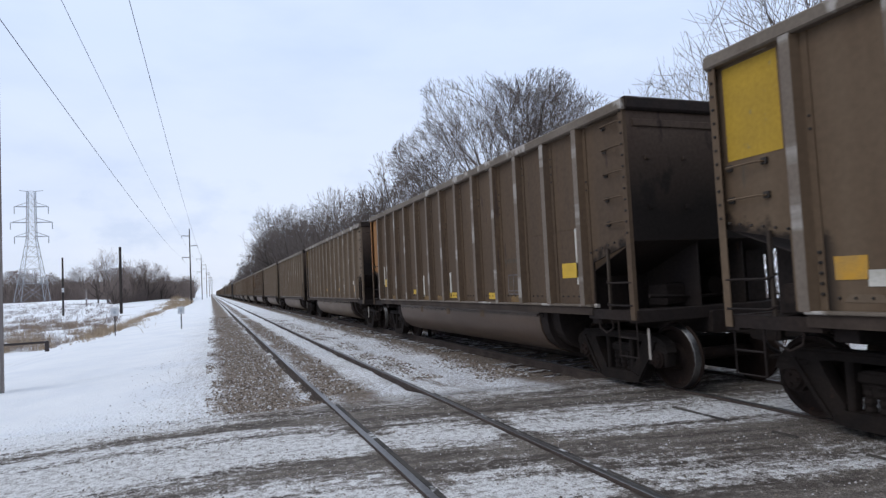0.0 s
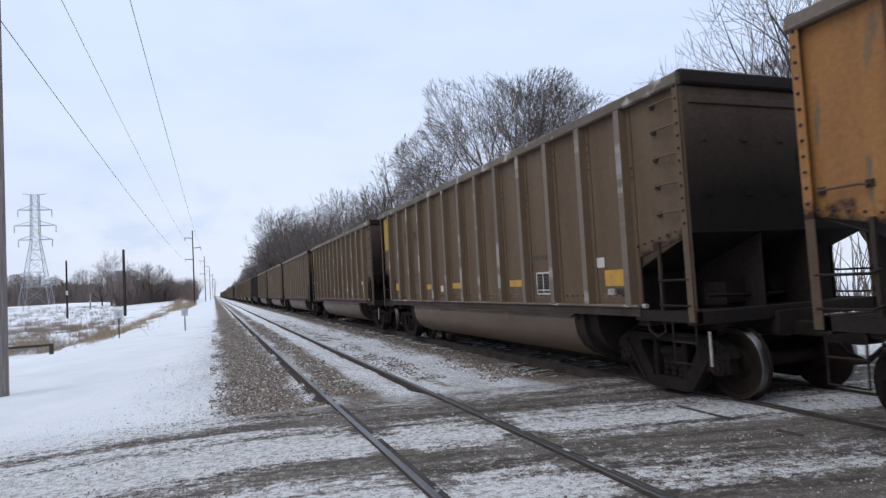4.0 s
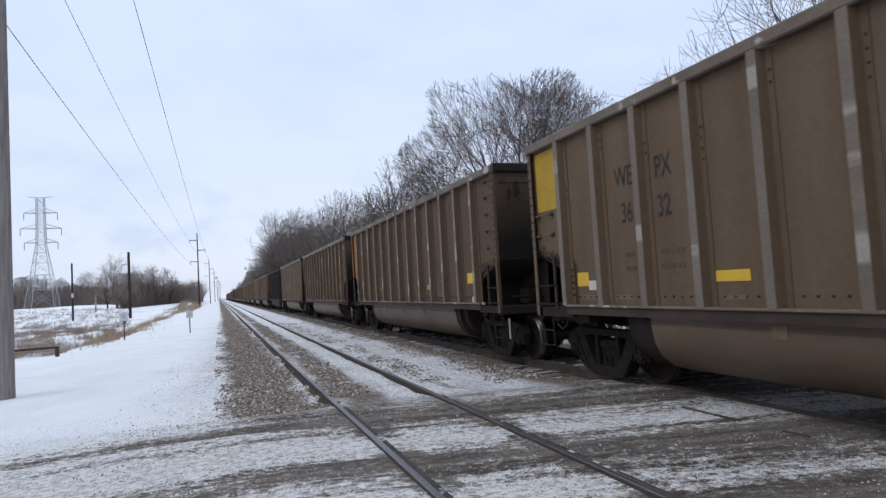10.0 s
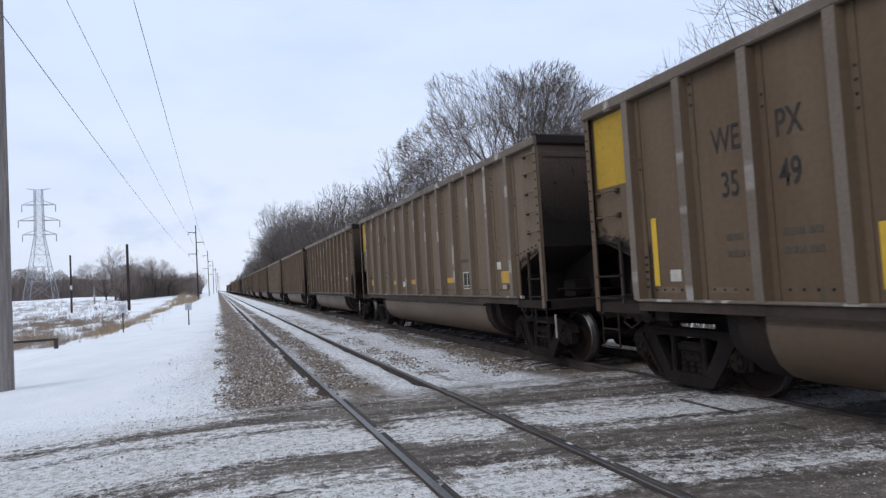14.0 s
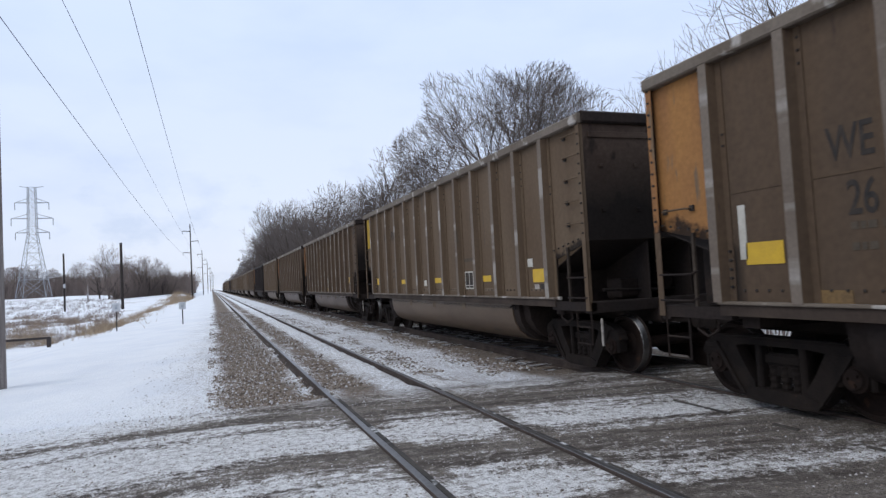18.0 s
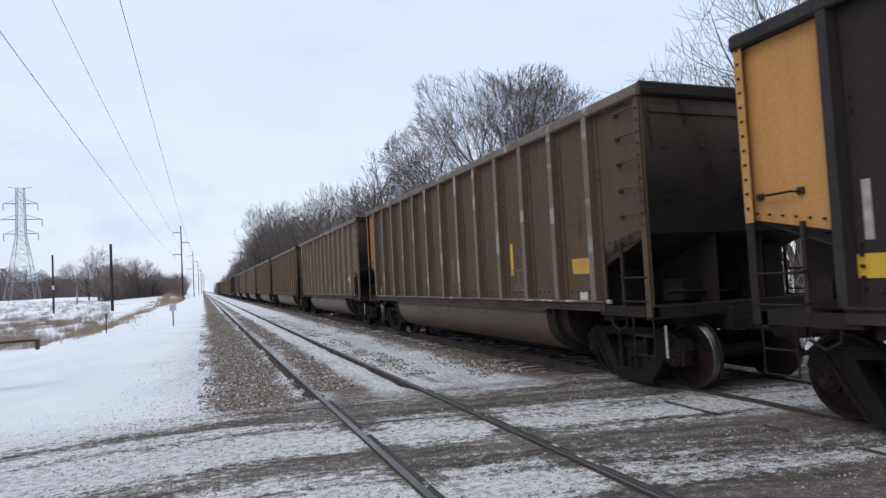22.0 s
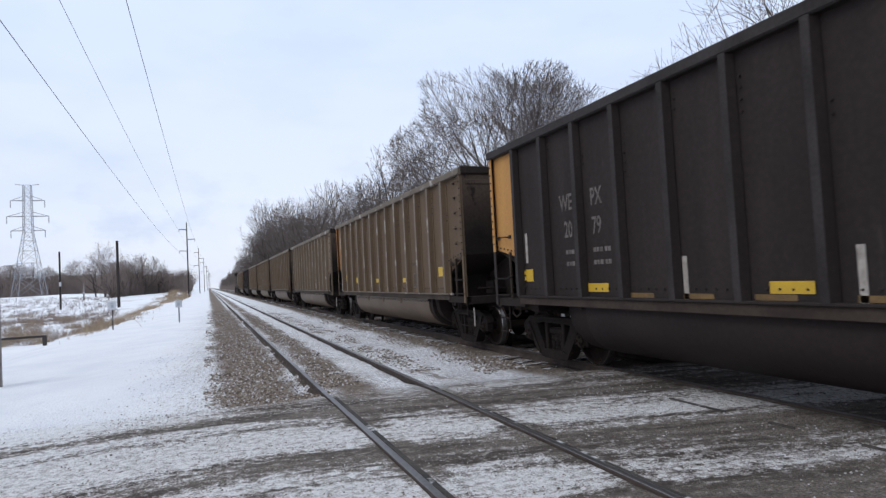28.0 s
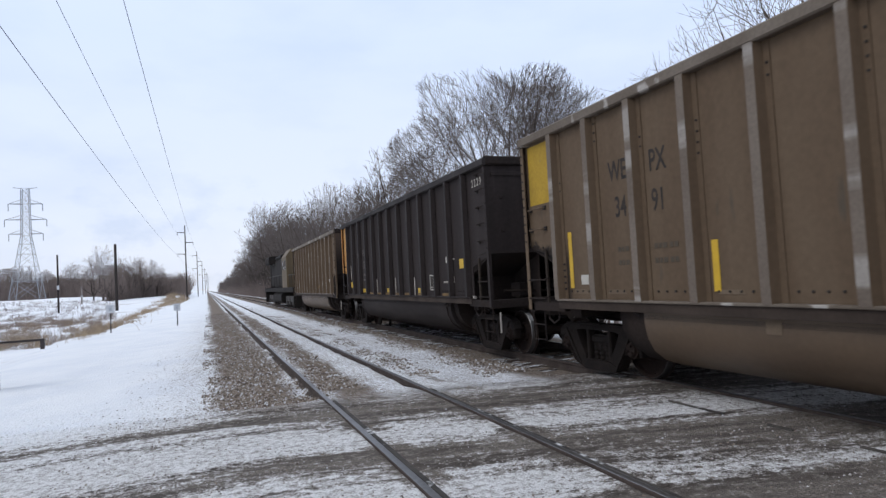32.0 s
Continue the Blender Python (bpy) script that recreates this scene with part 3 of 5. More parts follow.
gf = [(j * nx + i, j * nx + i + 1, (j + 1) * nx + i + 1, (j + 1) * nx + i) for j in range(len(gy) - 1) for i in range(nx - 1)]
ground = thing("ground", "snow-covered ground with a slushy tyre-marked gravel crossing", "ground", kind="structure", me=mesh("ground", (gv, gf), True), material_=GROUND)

# ---- tracks ----
TRACK_NEAR, TRACK_FAR, GAUGE = 2.36, 7.024, 1.51
rail_ring = [(-0.07, -0.172), (0.07, -0.172), (0.068, -0.158), (0.012, -0.14), (0.010, -0.05), (0.036, -0.038), (0.036, -0.008), (0.028, 0.0),
             (-0.028, 0.0), (-0.036, -0.008), (-0.036, -0.038), (-0.010, -0.05), (-0.012, -0.14), (-0.068, -0.158)]
RAIL_MESH = mesh("rail", extrude(rail_ring, 1, (-120.0, 1800.0)), True)
HEAD_MESH = mesh("rail_head", extrude([(-0.034, 0.0008), (0.034, 0.0008), (0.030, 0.004), (-0.030, 0.004)], 1, (-120.0, 1800.0)))
TIE_MESH = mesh("tie", box(-1.3, 1.3, -0.115, 0.115, -0.36, -0.155, 0.012))
for cx, tag in ((TRACK_NEAR, "empty"), (TRACK_FAR, "train-carrying")):
    track = thing("railway_track", tag + " steel rail track on snowy ballast and ties", "track", (cx, 0, 0), kind="structure")
    for s in (-1, 1):
        r = part("rail", RAIL_MESH, RAIL_SIDE, track, at=(s * GAUGE / 2, 0, 0))
        part("rail_head", HEAD_MESH, RAIL_TOP, r, "worn bright running surface")
    for k in range(130):
        y = 10.5 + 0.52 * k
        o = part("tie", TIE_MESH, TIE, track, at=(random.uniform(-0.06, 0.06), y, random.uniform(-0.02, 0.015) - (0.05 if cx == TRACK_NEAR else 0.0)))
        o.rotation_euler = (0, 0, random.uniform(-0.02, 0.02))
    # rubber flangeway strips and timber edge boards of the crossing
    for s in (-1, 1):
        part("flangeway", mesh("flangeway", box(-0.04, 0.025, -12.0, 9.25, -0.1, -0.018, 0.01)), RUBBER, track, "dark rubber flangeway filler", at=(s * GAUGE / 2 + 0.095, 0, 0))
    if cx == TRACK_FAR:
        for ya, yb in ((-9.0, 2.4), (3.1, 4.0), (4.7, 5.0), (5.6, 6.5)):
            part("edge_board", mesh("edge_board", box(-0.02, 0.02, ya, yb, -0.12, -0.022)), RUBBER, track, "dark crossing panel edge", at=(-1.58, 0, 0))

# ---- ballast stones ----
def stones(n, spots, seed, r0=0.018, r1=0.05):
    rnd = random.Random(seed)
    v, f = [], []
    while n > 0:
        x, y = spots(rnd)
        n -= 1
        r = rnd.uniform(r0, r1)
        z = ground_height(x, y) + r * rnd.uniform(-0.1, 0.45)
        k = len(v)
        c = [(1, 0, 0), (-1, 0, 0), (0, 1, 0), (0, -1, 0), (0, 0, 0.8), (0, 0, -0.8)]
        a = rnd.uniform(0, 6.28)
        for px, py, pz in c:
            q = rnd.uniform(0.6, 1.25) * r
            v.append((x + q * (px * math.cos(a) - py * math.sin(a)), y + q * (px * math.sin(a) + py * math.cos(a)), z + q * pz))
        f += [(k + i, k + j, k + e) if (e == 4) else (k + j, k + i, k + e) for i, j in ((0, 2), (2, 1), (1, 3), (3, 0)) for e in (4, 5)]
    return v, f


def lot(name, label, n, spots, seed, *size, of=None):
    me = mesh(name, stones(n, spots, seed, *size))
    return thing(name, label, "ballast", kind="stuff", me=me, material_=of or STONE)


def clumped(r, x, wide, y0, y1):
    """A spot in a band along the track, thinned to uneven clumps."""
    while True:
        q = (x + r.uniform(-wide, wide), y0 + (y1 - y0) * r.random() ** 1.5)
        edge = 1 - 1.3 * (abs(q[0] - x) / wide) ** 1.6
        if noise.noise(Vector((q[0] * 1.3, q[1] * 0.55, 2.0))) * 0.9 + 0.45 * edge > r.uniform(-0.1, 0.6):
            return q


lot("ballast", "brown crushed-stone ballast beside the rail", 15000, lambda r: clumped(r, 0.80, 0.95, 10.0, 52), 3, 0.010, 0.034)
lot("ballast", "brown crushed-stone ballast close to the crossing", 5200, lambda r: (r.triangular(-0.05, 1.5, 0.85), 10.1 + 15 * r.random() ** 1.4), 13, 0.010, 0.032)
lot("ballast", "brown crushed stone showing through snow between the rails", 4200, lambda r: clumped(r, 2.18, 0.40, 10.6, 40), 4, 0.010, 0.034)
lot("ballast", "crushed stone showing through snow between the tracks", 1700, lambda r: clumped(r, 3.66, 0.55, 11.2, 40), 5, 0.010, 0.034)
lot("ballast", "dark crushed stone at the tie ends", 2600, lambda r: clumped(r, 5.25, 0.6, 10.5, 40), 6, 0.010, 0.036)
lot("loose_gravel", "loose stones scattered on trodden snow", 420, lambda r: (-1.9 + 2 * r.random() ** 0.6, 9 + 11 * r.random()), 7, 0.006, 0.018)
lot("loose_gravel", "loose gravel lying in the slush of the crossing", 3200, lambda r: (r.uniform(-1.4, 9), 2.6 + 7.4 * r.random()), 8, 0.005, 0.016)
def along_lanes(r, x0, x1, near, keep):
    """A spot on the crossing, gathered in streaks that run with the wheel lanes."""
    while True:
        x, y = r.uniform(x0, x1), near + 7.6 * r.random()
        v = y + 0.24 * math.sqrt((x - 0.2) ** 2 + 1)
        if noise.noise(Vector((x * 0.5, v * 2.6, 3.0))) > keep + r.uniform(-0.25, 0.25):
            return x, y


lot("slush_clods", "lumps of dirty snow thrown up on the crossing", 3600, lambda r: along_lanes(r, -4.5, 6.0, 2.4, 0.15), 9, 0.003, 0.012, of=CLOD)
lot("dirt_clods", "brown lumps of earth and gravel in the crossing's slush", 1100, lambda r: along_lanes(r, -3.6, 6.5, 3.0, 0.24), 10, 0.003, 0.012, of=DIRT_CLOD)

lot("snow_lumps", "crumbs of clean snow pushed up beside the crossing", 1500, lambda r: (r.triangular(-4.5, 0.4, -0.6), 9.0 + 3.4 * r.random() ** 1.3), 14, 0.006, 0.022, of=SNOW_LUMP)

# ---- coal cars ----
LEN, HALF, TOP, SILL = 14.75, 1.63, 4.12, 1.12
NEAR_END = 0.16
STAKES = [1.38 + 1.028 * i for i in range(13)]
side_ring = [(NEAR_END + 0.03, 2.13), (1.19, 1.88), (1.19, SILL + 0.1), (LEN - 1.06, SILL + 0.1), (LEN - 1.06, 1.90), (LEN - 0.03, 2.13), (LEN - 0.03, 4.0), (NEAR_END + 0.03, 4.0)]
M = {}
M["side_sheet"] = mesh("side_sheet", extrude(side_ring, 0, (-0.012, 0.012)))
# stake: a pressed hat section, its foot flared
def stake_piece(w1, d, w2):
    def ring(z, k):
        return [(0.0, -w2, z), (-0.014, -w2, z), (-0.014, -w1 - 0.035, z), (-d * k, -w1, z), (-d * k, w1, z), (-0.014, w1 + 0.035, z), (-0.014, w2, z), (0.0, w2, z)]
    rings = [ring(SILL + 0.11, 0.95), ring(1.45, 1.0), ring(3.985, 0.92)]
    v = [p for r in rings for p in r]
    n = 8
    f = [(i * n + k, i * n + (k + 1) % n, (i + 1) * n + (k + 1) % n, (i + 1) * n + k) for i in range(2) for k in range(n)]
    return v, f + [tuple(range(n - 1, -1, -1)), tuple(range(2 * n, 3 * n))]


for nm, w1, d, w2, worn in (("stake", 0.062, 0.125, 0.175, STAKE_FACE), ("black_stake", 0.050, 0.125, 0.07, WORN[1])):
    M[nm] = mesh(nm, stake_piece(w1, d, w2), False, (None, worn))
    for pol in M[nm].polygons:
        if abs(pol.normal.x) > 0.9 and pol.center.x < -0.08:
            pol.material_index = 1
def plate_at(y0, y1, z0, z1):
    """A thin smear with slanting ends."""
    return extrude([(y0, z0), (y1, z0), (y1 - 0.05, z1), (y0 + 0.06, z1)], 0, (-0.0035, 0.0))


def rivet(y, z, x=0.0, r=0.017, out=0.016):
    return moved(lathe_x([(x - out, 0.0), (x - out, r * 0.75), (x, r)], 6), y=y, z=z)


def rivet_y(x, z):
    """A bolt head standing out of an end wall."""
    return box(x - 0.03, x + 0.03, -0.03, 0.0, z - 0.03, z + 0.03, 0.008)


M["rivets"] = mesh("rivets", join(*[rivet(y - 0.14, z, -0.012) for k, y in enumerate(STAKES) for z in [3.0 + 0.3 * (k % 3) + 0.13 * i for i in range(4 if k % 2 else 2)]],
                                  *[rivet(y + d, 1.36) for y in STAKES[:-1] for d in (0.26, 0.42, 0.58, 0.74)], *[rivet(STAKES[-1] - 0.14, 1.4 + 0.1 * i, -0.012, 0.02, 0.03) for i in range(5)]))
rs = random.Random(5)
M["scuffs"] = mesh("scuffs", join(*[plate_at(y + 0.26 + rs.uniform(0, 0.1), y + 0.78 + rs.uniform(-0.1, 0.05), 1.315 + rs.uniform(0, 0.02), 1.375 + rs.uniform(0, 0.03)) for y in STAKES[:-1] if rs.random() < 0.8]))
M["seam"] = mesh("seam", box(-0.006, 0.0, STAKES[0], STAKES[-1], 2.44, 2.455))
M["top_chord"] = mesh("top_chord", box(-0.11, 0.06, NEAR_END - 0.02, LEN + 0.02, 3.965, TOP, 0.02))
M["end_chord"] = mesh("end_chord", box(-HALF + 0.05, HALF - 0.05, -0.07, 0.08, 3.96, TOP + 0.03, 0.03))
M["side_sill"] = mesh("side_sill", join(box(-0.085, 0.02, 1.19, LEN - 1.02, SILL + 0.085, SILL + 0.12, 0.008), box(-0.05, 0.02, 1.19, LEN - 1.02, SILL - 0.04, SILL + 0.085)), False, (None, SILL_DARK))
for pol in M["side_sill"].polygons:
    pol.material_index = 0 if pol.center.z > SILL + 0.0855 else 1
M["end_sheet"] = mesh("end_sheet", join(box(-1.55, 1.55, 0.0, 0.02, 2.13, 3.98), *[box(-1.46, 1.46, -0.022, 0.0, z, z + 0.10, 0.008) for z in (3.74,)], *[rivet_y(x, z) for x in (-1.25, -0.6, 0.0, 0.6, 1.25) for z in (2.6, 3.3)]))
M["slope_sheet"] = mesh("slope_sheet", extrude([(0.03, 2.13), (0.05, 2.13), (2.95, 1.02), (2.93, 1.0)], 0, (-1.52, 1.52)))
M["corner_post"] = mesh("corner_post", join(box(-0.06, 0.0, 0.0, 0.012, 2.10, 4.0), box(-0.06, -0.048, 0.0, 0.10, 2.10, 4.0)))
M["lower_post"] = mesh("lower_post", join(box(-0.06, 0.0, 0.0, 0.012, 1.04, 2.10), box(-0.06, -0.048, 0.0, 0.10, 1.04, 2.10)))
M["bolts"] = mesh("bolts", join(*[moved(p, y=LEN if e else NEAR_END, flip_y=bool(e)) for e in (0, 1) for p in
                  [rivet(0.05, 2.25 + 0.155 * i, -0.055, 0.019, 0.025) for i in range(12)] + [rivet(0.12 + 0.15 * i, 2.19 - 0.0265 * i, -0.012, 0.018, 0.022) for i in range(7)]]))
M["end_platform"] = mesh("end_platform", join(box(-1.58, 1.58, 0.0, 0.16, 1.0, 1.17, 0.01), box(-1.58, -1.48, 0.0, 1.16, 1.03, 1.17), box(1.48, 1.58, 0.0, 1.16, 1.03, 1.17), box(-1.5, 1.5, 0.1, 0.55, 1.13, 1.16)))
# plates added so no bright background shows through the open car end
M["web_plate"] = mesh("web_plate", join(*[extrude([(0.04, 1.1), (2.75, 1.1), (0.04, 2.10)], 0, (x - 0.01, x + 0.01)) for x in (-0.42, 0.42)], box(-1.45, 1.45, 1.18, 1.21, 1.09, 1.66)))
M["end_stanchion"] = mesh("end_stanchion", box(-0.022, 0.022, -0.022, 0.022, 1.16, 2.06, 0.006))
M["end_rail"] = mesh("end_rail", tube([(0, 0.02, 1.60), (-0.05, 0.05, 1.56), (-0.05, 0.60, 1.56), (0, 0.66, 1.60)], 0.016, 6))
M["foot_rail"] = mesh("foot_rail", tube([(0, 0.02, 1.30), (-0.06, 0.05, 1.24), (-0.06, 0.60, 1.24), (0, 0.66, 1.28)], 0.014, 6))
M["hanging_step"] = mesh("hanging_step", join(tube([(0, 0.06, 1.05), (0, 0.06, 0.52), (0, 0.46, 0.52), (0, 0.46, 1.05)], 0.016, 6), tube([(0, 0.06, 0.78), (0, 0.46, 0.78)], 0.014, 6)))
M["grab_iron"] = mesh("grab_iron", tube([(0.0, 0.0, 0.0), (-0.075, 0.0, -0.01), (-0.085, 0.05, 0.0), (-0.085, 0.42, 0.0), (-0.075, 0.46, 0.0), (0.0, 0.47, 0.0)], 0.013, 6))
M["grab_foot"] = mesh("grab_foot", box(-0.03, 0, -0.035, 0.035, -0.035, 0.035))
tub_half = [(-1.50, 1.08), (-1.50, 0.92), (-1.46, 0.72), (-1.36, 0.54), (-1.18, 0.40), (-0.92, 0.31), (-0.6, 0.27)]
tub_ring = tub_half + [(-x, z) for x, z in reversed(tub_half)]
M["tub"] = mesh("tub", extrude(tub_ring, 1, (3.02, LEN - 3.02)), True)
M["slot_strip"] = mesh("slot_strip", join(*[box(-0.004, 0.0, 3.1 + 0.16 * i, 3.18 + 0.16 * i, 1.005, 1.055) for i in range(54)]))
M["tub_end"] = mesh("tub_end", join(extrude([(x * 0.985, z + 0.01) for x, z in tub_ring], 1, (2.62, 3.02)), extrude([(x * 0.93, z + 0.07 if z < 1 else z) for x, z in tub_ring], 1, (2.36, 2.62))), True)
M["center_sill"] = mesh("center_sill", join(box(-0.33, 0.33, 0.1, LEN - 0.1, 0.78, 1.1, 0.02), *[box(-1.45, 1.45, y - 0.12, y + 0.12, 0.94, 1.09) for y in (1.3, LEN - 1.3)]))
M["car_floor"] = mesh("car_floor", box(-1.5, 1.5, 2.9, LEN - 2.9, 0.98, 1.04))
M["coupler"] = mesh("coupler", join(box(-0.1, 0.1, -0.62, 0.1, 0.77, 0.95, 0.02), box(-0.17, 0.17, -0.80, -0.55, 0.72, 1.0, 0.04), tube([(0.25, 0.1, 0.9), (0.28, -0.25, 0.75), (0.24, -0.5, 0.55), (0.12, -0.78, 0.5)], 0.03, 6)), True)
M["brake_cylinder"] = mesh("brake_cylinder", tube([(0.2, 0.4, 1.45), (0.2, 1.25, 1.45)], 0.14, 10))
M["control_valve"] = mesh("control_valve", box(-0.75, -0.35, 0.35, 0.75, 1.2, 1.5, 0.02))
# block added to stop the bright view through the far-side opening
M["reservoir"] = mesh("reservoir", box(0.72, 1.14, 0.3, 0.62, 1.17, 1.95, 0.03))
M["brake_staff"] = mesh("brake_staff", join(tube([(1.25, 0.75, 1.2), (1.25, 0.75, 1.85)], 0.05, 8), box(0.95, 1.45, 0.66, 0.8, 1.3, 1.5, 0.02)))
M["brake_pipe"] = mesh("brake_pipe", tube([(-1.2, 0.2, 1.35), (-0.2, 0.3, 1.3), (0.6, 0.5, 1.3), (1.05, 0.9, 1.35), (1.05, 0.9, 1.6), (1.3, 0.95, 1.7)], 0.028, 5))
M["step_stile"] = mesh("step_stile", tube([(0.12, -0.03, 0.92), (0.12, -0.03, 0.50)], 0.018, 6))
M["valve"] = mesh("valve", join(box(-0.06, 0.0, 0.96, 1.04, 1.19, 1.25, 0.015)))
M["retainer_pipe"] = mesh("retainer_pipe", tube([(0, 0.62, 1.02), (0, 0.60, 0.90), (0, 0.76, 0.82), (0, 0.92, 0.90), (0, 0.94, 1.02)], 0.016, 5))
# truck
M["bolster"] = mesh("bolster", join(box(-1.02, 1.02, -0.2, 0.2, 0.36, 0.62, 0.03), lathe_x([(-0.01, 0), (-0.01, 0.2)], 8), box(-0.7, 0.7, -0.55, -0.42, 0.3, 0.45), box(-0.7, 0.7, 0.42, 0.55, 0.3, 0.45)))
def sideframe_piece():
    """Cast frame: arched top, two slanting legs that leave triangular windows, springs set back in the middle."""
    h = 0.085
    top = extrude([(-1.13, 0.56), (-1.08, 0.68), (-0.92, 0.77), (-0.62, 0.81), (0.62, 0.81), (0.92, 0.77), (1.08, 0.68), (1.13, 0.56), (1.04, 0.53), (0.74, 0.66), (0.40, 0.70), (-0.40, 0.70), (-0.74, 0.66), (-1.04, 0.53)], 0, (-h, h))
    legs = [extrude([(s * 0.92, 0.71), (s * 0.60, 0.71), (s * 0.56, 0.62), (s * 0.46, 0.44), (s * 0.34, 0.27), (s * 0.34, 0.07), (s * 0.47, 0.08), (s * 0.57, 0.16), (s * 0.70, 0.37), (s * 0.79, 0.53)][::(1 if s > 0 else -1)], 0, (-h, h)) for s in (-1, 1)]
    lips = [extrude([(s * 0.92, 0.70), (s * 0.86, 0.70), (s * 0.62, 0.34), (s * 0.46, 0.12), (s * 0.50, 0.10), (s * 0.68, 0.34)][::(1 if s > 0 else -1)], 0, (-h - 0.03, -h)) for s in (-1, 1)]
    cols = [box(-h * 0.8, h * 0.8, s * 0.29 - 0.045, s * 0.29 + 0.045, 0.14, 0.72, 0.02) for s in (-1, 1)]
    base = extrude([(-0.54, 0.14), (-0.46, 0.075), (-0.32, 0.045), (0.32, 0.045), (0.46, 0.075), (0.54, 0.14), (0.32, 0.21), (-0.32, 0.21)], 0, (-h * 1.15, h * 1.15))
    jaws = [box(-h, h, s * 0.89 - 0.21 + d, s * 0.89 - 0.14 + d, 0.36, 0.66, 0.02) for s in (-1, 1) for d in (0.0, 0.35)]
    caps = [box(-h * 1.1, h * 1.1, s * 0.89 - 0.17, s * 0.89 + 0.17, 0.60, 0.70, 0.03) for s in (-1, 1)]
    rib = [box(-h - 0.025, -h, -0.85, 0.85, 0.775, 0.81, 0.01)]
    coil = [tube([(0.03, y, 0.19 + 0.04 * i) for i in range(8)], [0.062 if i % 2 else 0.048 for i in range(8)], 8) for y in (-0.15, 0.0, 0.15)]
    wedge = [box(-0.03, 0.06, -0.22, 0.22, 0.49, 0.60, 0.02)]
    return join(top, base, *legs, *lips, *cols, *jaws, *caps, *rib, *coil, *wedge)


M["side_frame"] = mesh("side_frame", sideframe_piece(), True)
def wheelset_piece():
    def wheel(s):
        prof = [(0.62, 0.09), (0.66, 0.15), (0.685, 0.17), (0.705, 0.36), (0.685, 0.40), (0.683, 0.482), (0.695, 0.488), (0.712, 0.482), (0.722, 0.460)]
        rim = [(0.722, 0.460), (0.815, 0.452), (0.822, 0.446)]
        plate = [(0.822, 0.446), (0.822, 0.395), (0.765, 0.37), (0.745, 0.20), (0.80, 0.165), (0.80, 0.10)]
        return [lathe_x([(s * x, r) for x, r in p], 36) for p in (prof, rim, plate)]
    a, b = wheel(1), wheel(-1)
    axle = lathe_x([(-0.90, 0.09), (-0.62, 0.09), (0.62, 0.09), (0.90, 0.09)], 12)
    brg = [lathe_x([(s * x, r) for x, r in ((0.90, 0.09), (0.90, 0.14), (1.10, 0.14), (1.11, 0.11), (1.14, 0.10), (1.14, 0.0))], 14) for s in (-1, 1)]
    bolt = [moved(lathe_x([(s * 1.13, 0.022), (s * 1.165, 0.022), (s * 1.165, 0.0)], 6), y=0.06 * math.cos(q), z=0.06 * math.sin(q)) for s in (-1, 1) for q in (0.5, 2.6, 4.7)]
    dark = join(a[0], a[2], b[0], b[2], axle, *brg, *bolt)
    return dark, join(a[1], b[1])


wd, wt = wheelset_piece()
M["wheelset"] = mesh("wheelset", join(wd, wt), True, (WHEEL_RUST, TREAD))
for i, pol in enumerate(M["wheelset"].polygons):
    pol.material_index = 0 if i < len(wd[1]) else 1


def plate(y0, y1, z0, z1, d=0.003):
    return box(-d, 0.0, y0, y1, z0, z1)


M["white_backing"] = mesh("white_backing", extrude([(-0.30, -0.16), (-0.05, -0.19), (0.24, -0.15), (0.31, 0.02), (0.27, 0.17), (0.02, 0.15), (-0.22, 0.19), (-0.33, 0.05)], 0, (-0.003, 0.0)))
M["reflector"] = mesh("reflector", plate(-0.26, 0.26, -0.065, 0.065))
M["small_reflector"] = mesh("small_reflector", plate(-0.16, 0.16, -0.11, 0.11))
M["upright_reflector"] = mesh("upright_reflector", plate(-0.05, 0.05, -0.3, 0.3))
M["big_reflector"] = mesh("big_reflector", plate(-0.24, 0.24, -0.12, 0.12))
M["stencil_text"] = mesh("stencil_text", join(*[plate(a, a + 0.14, z, z + 0.025, 0.002) for a in (-0.19, 0.04) for z in (-0.02, 0.04, 0.10)]))
M["sticker"] = mesh("sticker", plate(-0.1, 0.1, -0.075, 0.075))
M["yellow_patch"] = mesh("yellow_patch", plate(13.90, 14.62, 2.88, 3.93))
M["end_panel_paint"] = mesh("end_panel_paint", extrude([(13.80, 1.94), (14.71, 2.13), (14.71, 3.97), (13.80, 3.97)], 0, (-0.003, 0.0)))
M["stencil_frame"] = mesh("stencil_frame", join(plate(-0.24, 0.24, 0.17, 0.20), plate(-0.24, 0.24, -0.20, -0.17), plate(-0.24, -0.215, -0.2, 0.2), plate(0.215, 0.24, -0.2, 0.2), plate(-0.012, 0.012, -0.2, 0.2), plate(-0.2, 0.2, -0.13, -0.11)))
M["stencil_board"] = mesh("stencil_board", plate(-0.23, 0.23, -0.19, 0.19, 0.001))
M["stencil_block"] = mesh("stencil_block", join(*[plate(y, y + w, z, z + 0.07, 0.002) for z in (0.0, -0.19) for y, w in ((0.0, 0.07), (0.09, 0.06), (0.2, 0.08), (0.3, 0.05), (0.37, 0.07))]))
M["stencil_strip"] = mesh("stencil_strip", join(*[plate(-0.30 + 0.11 * i, -0.22 + 0.11 * i, -0.04, 0.04, 0.002) for i in range(6)]))
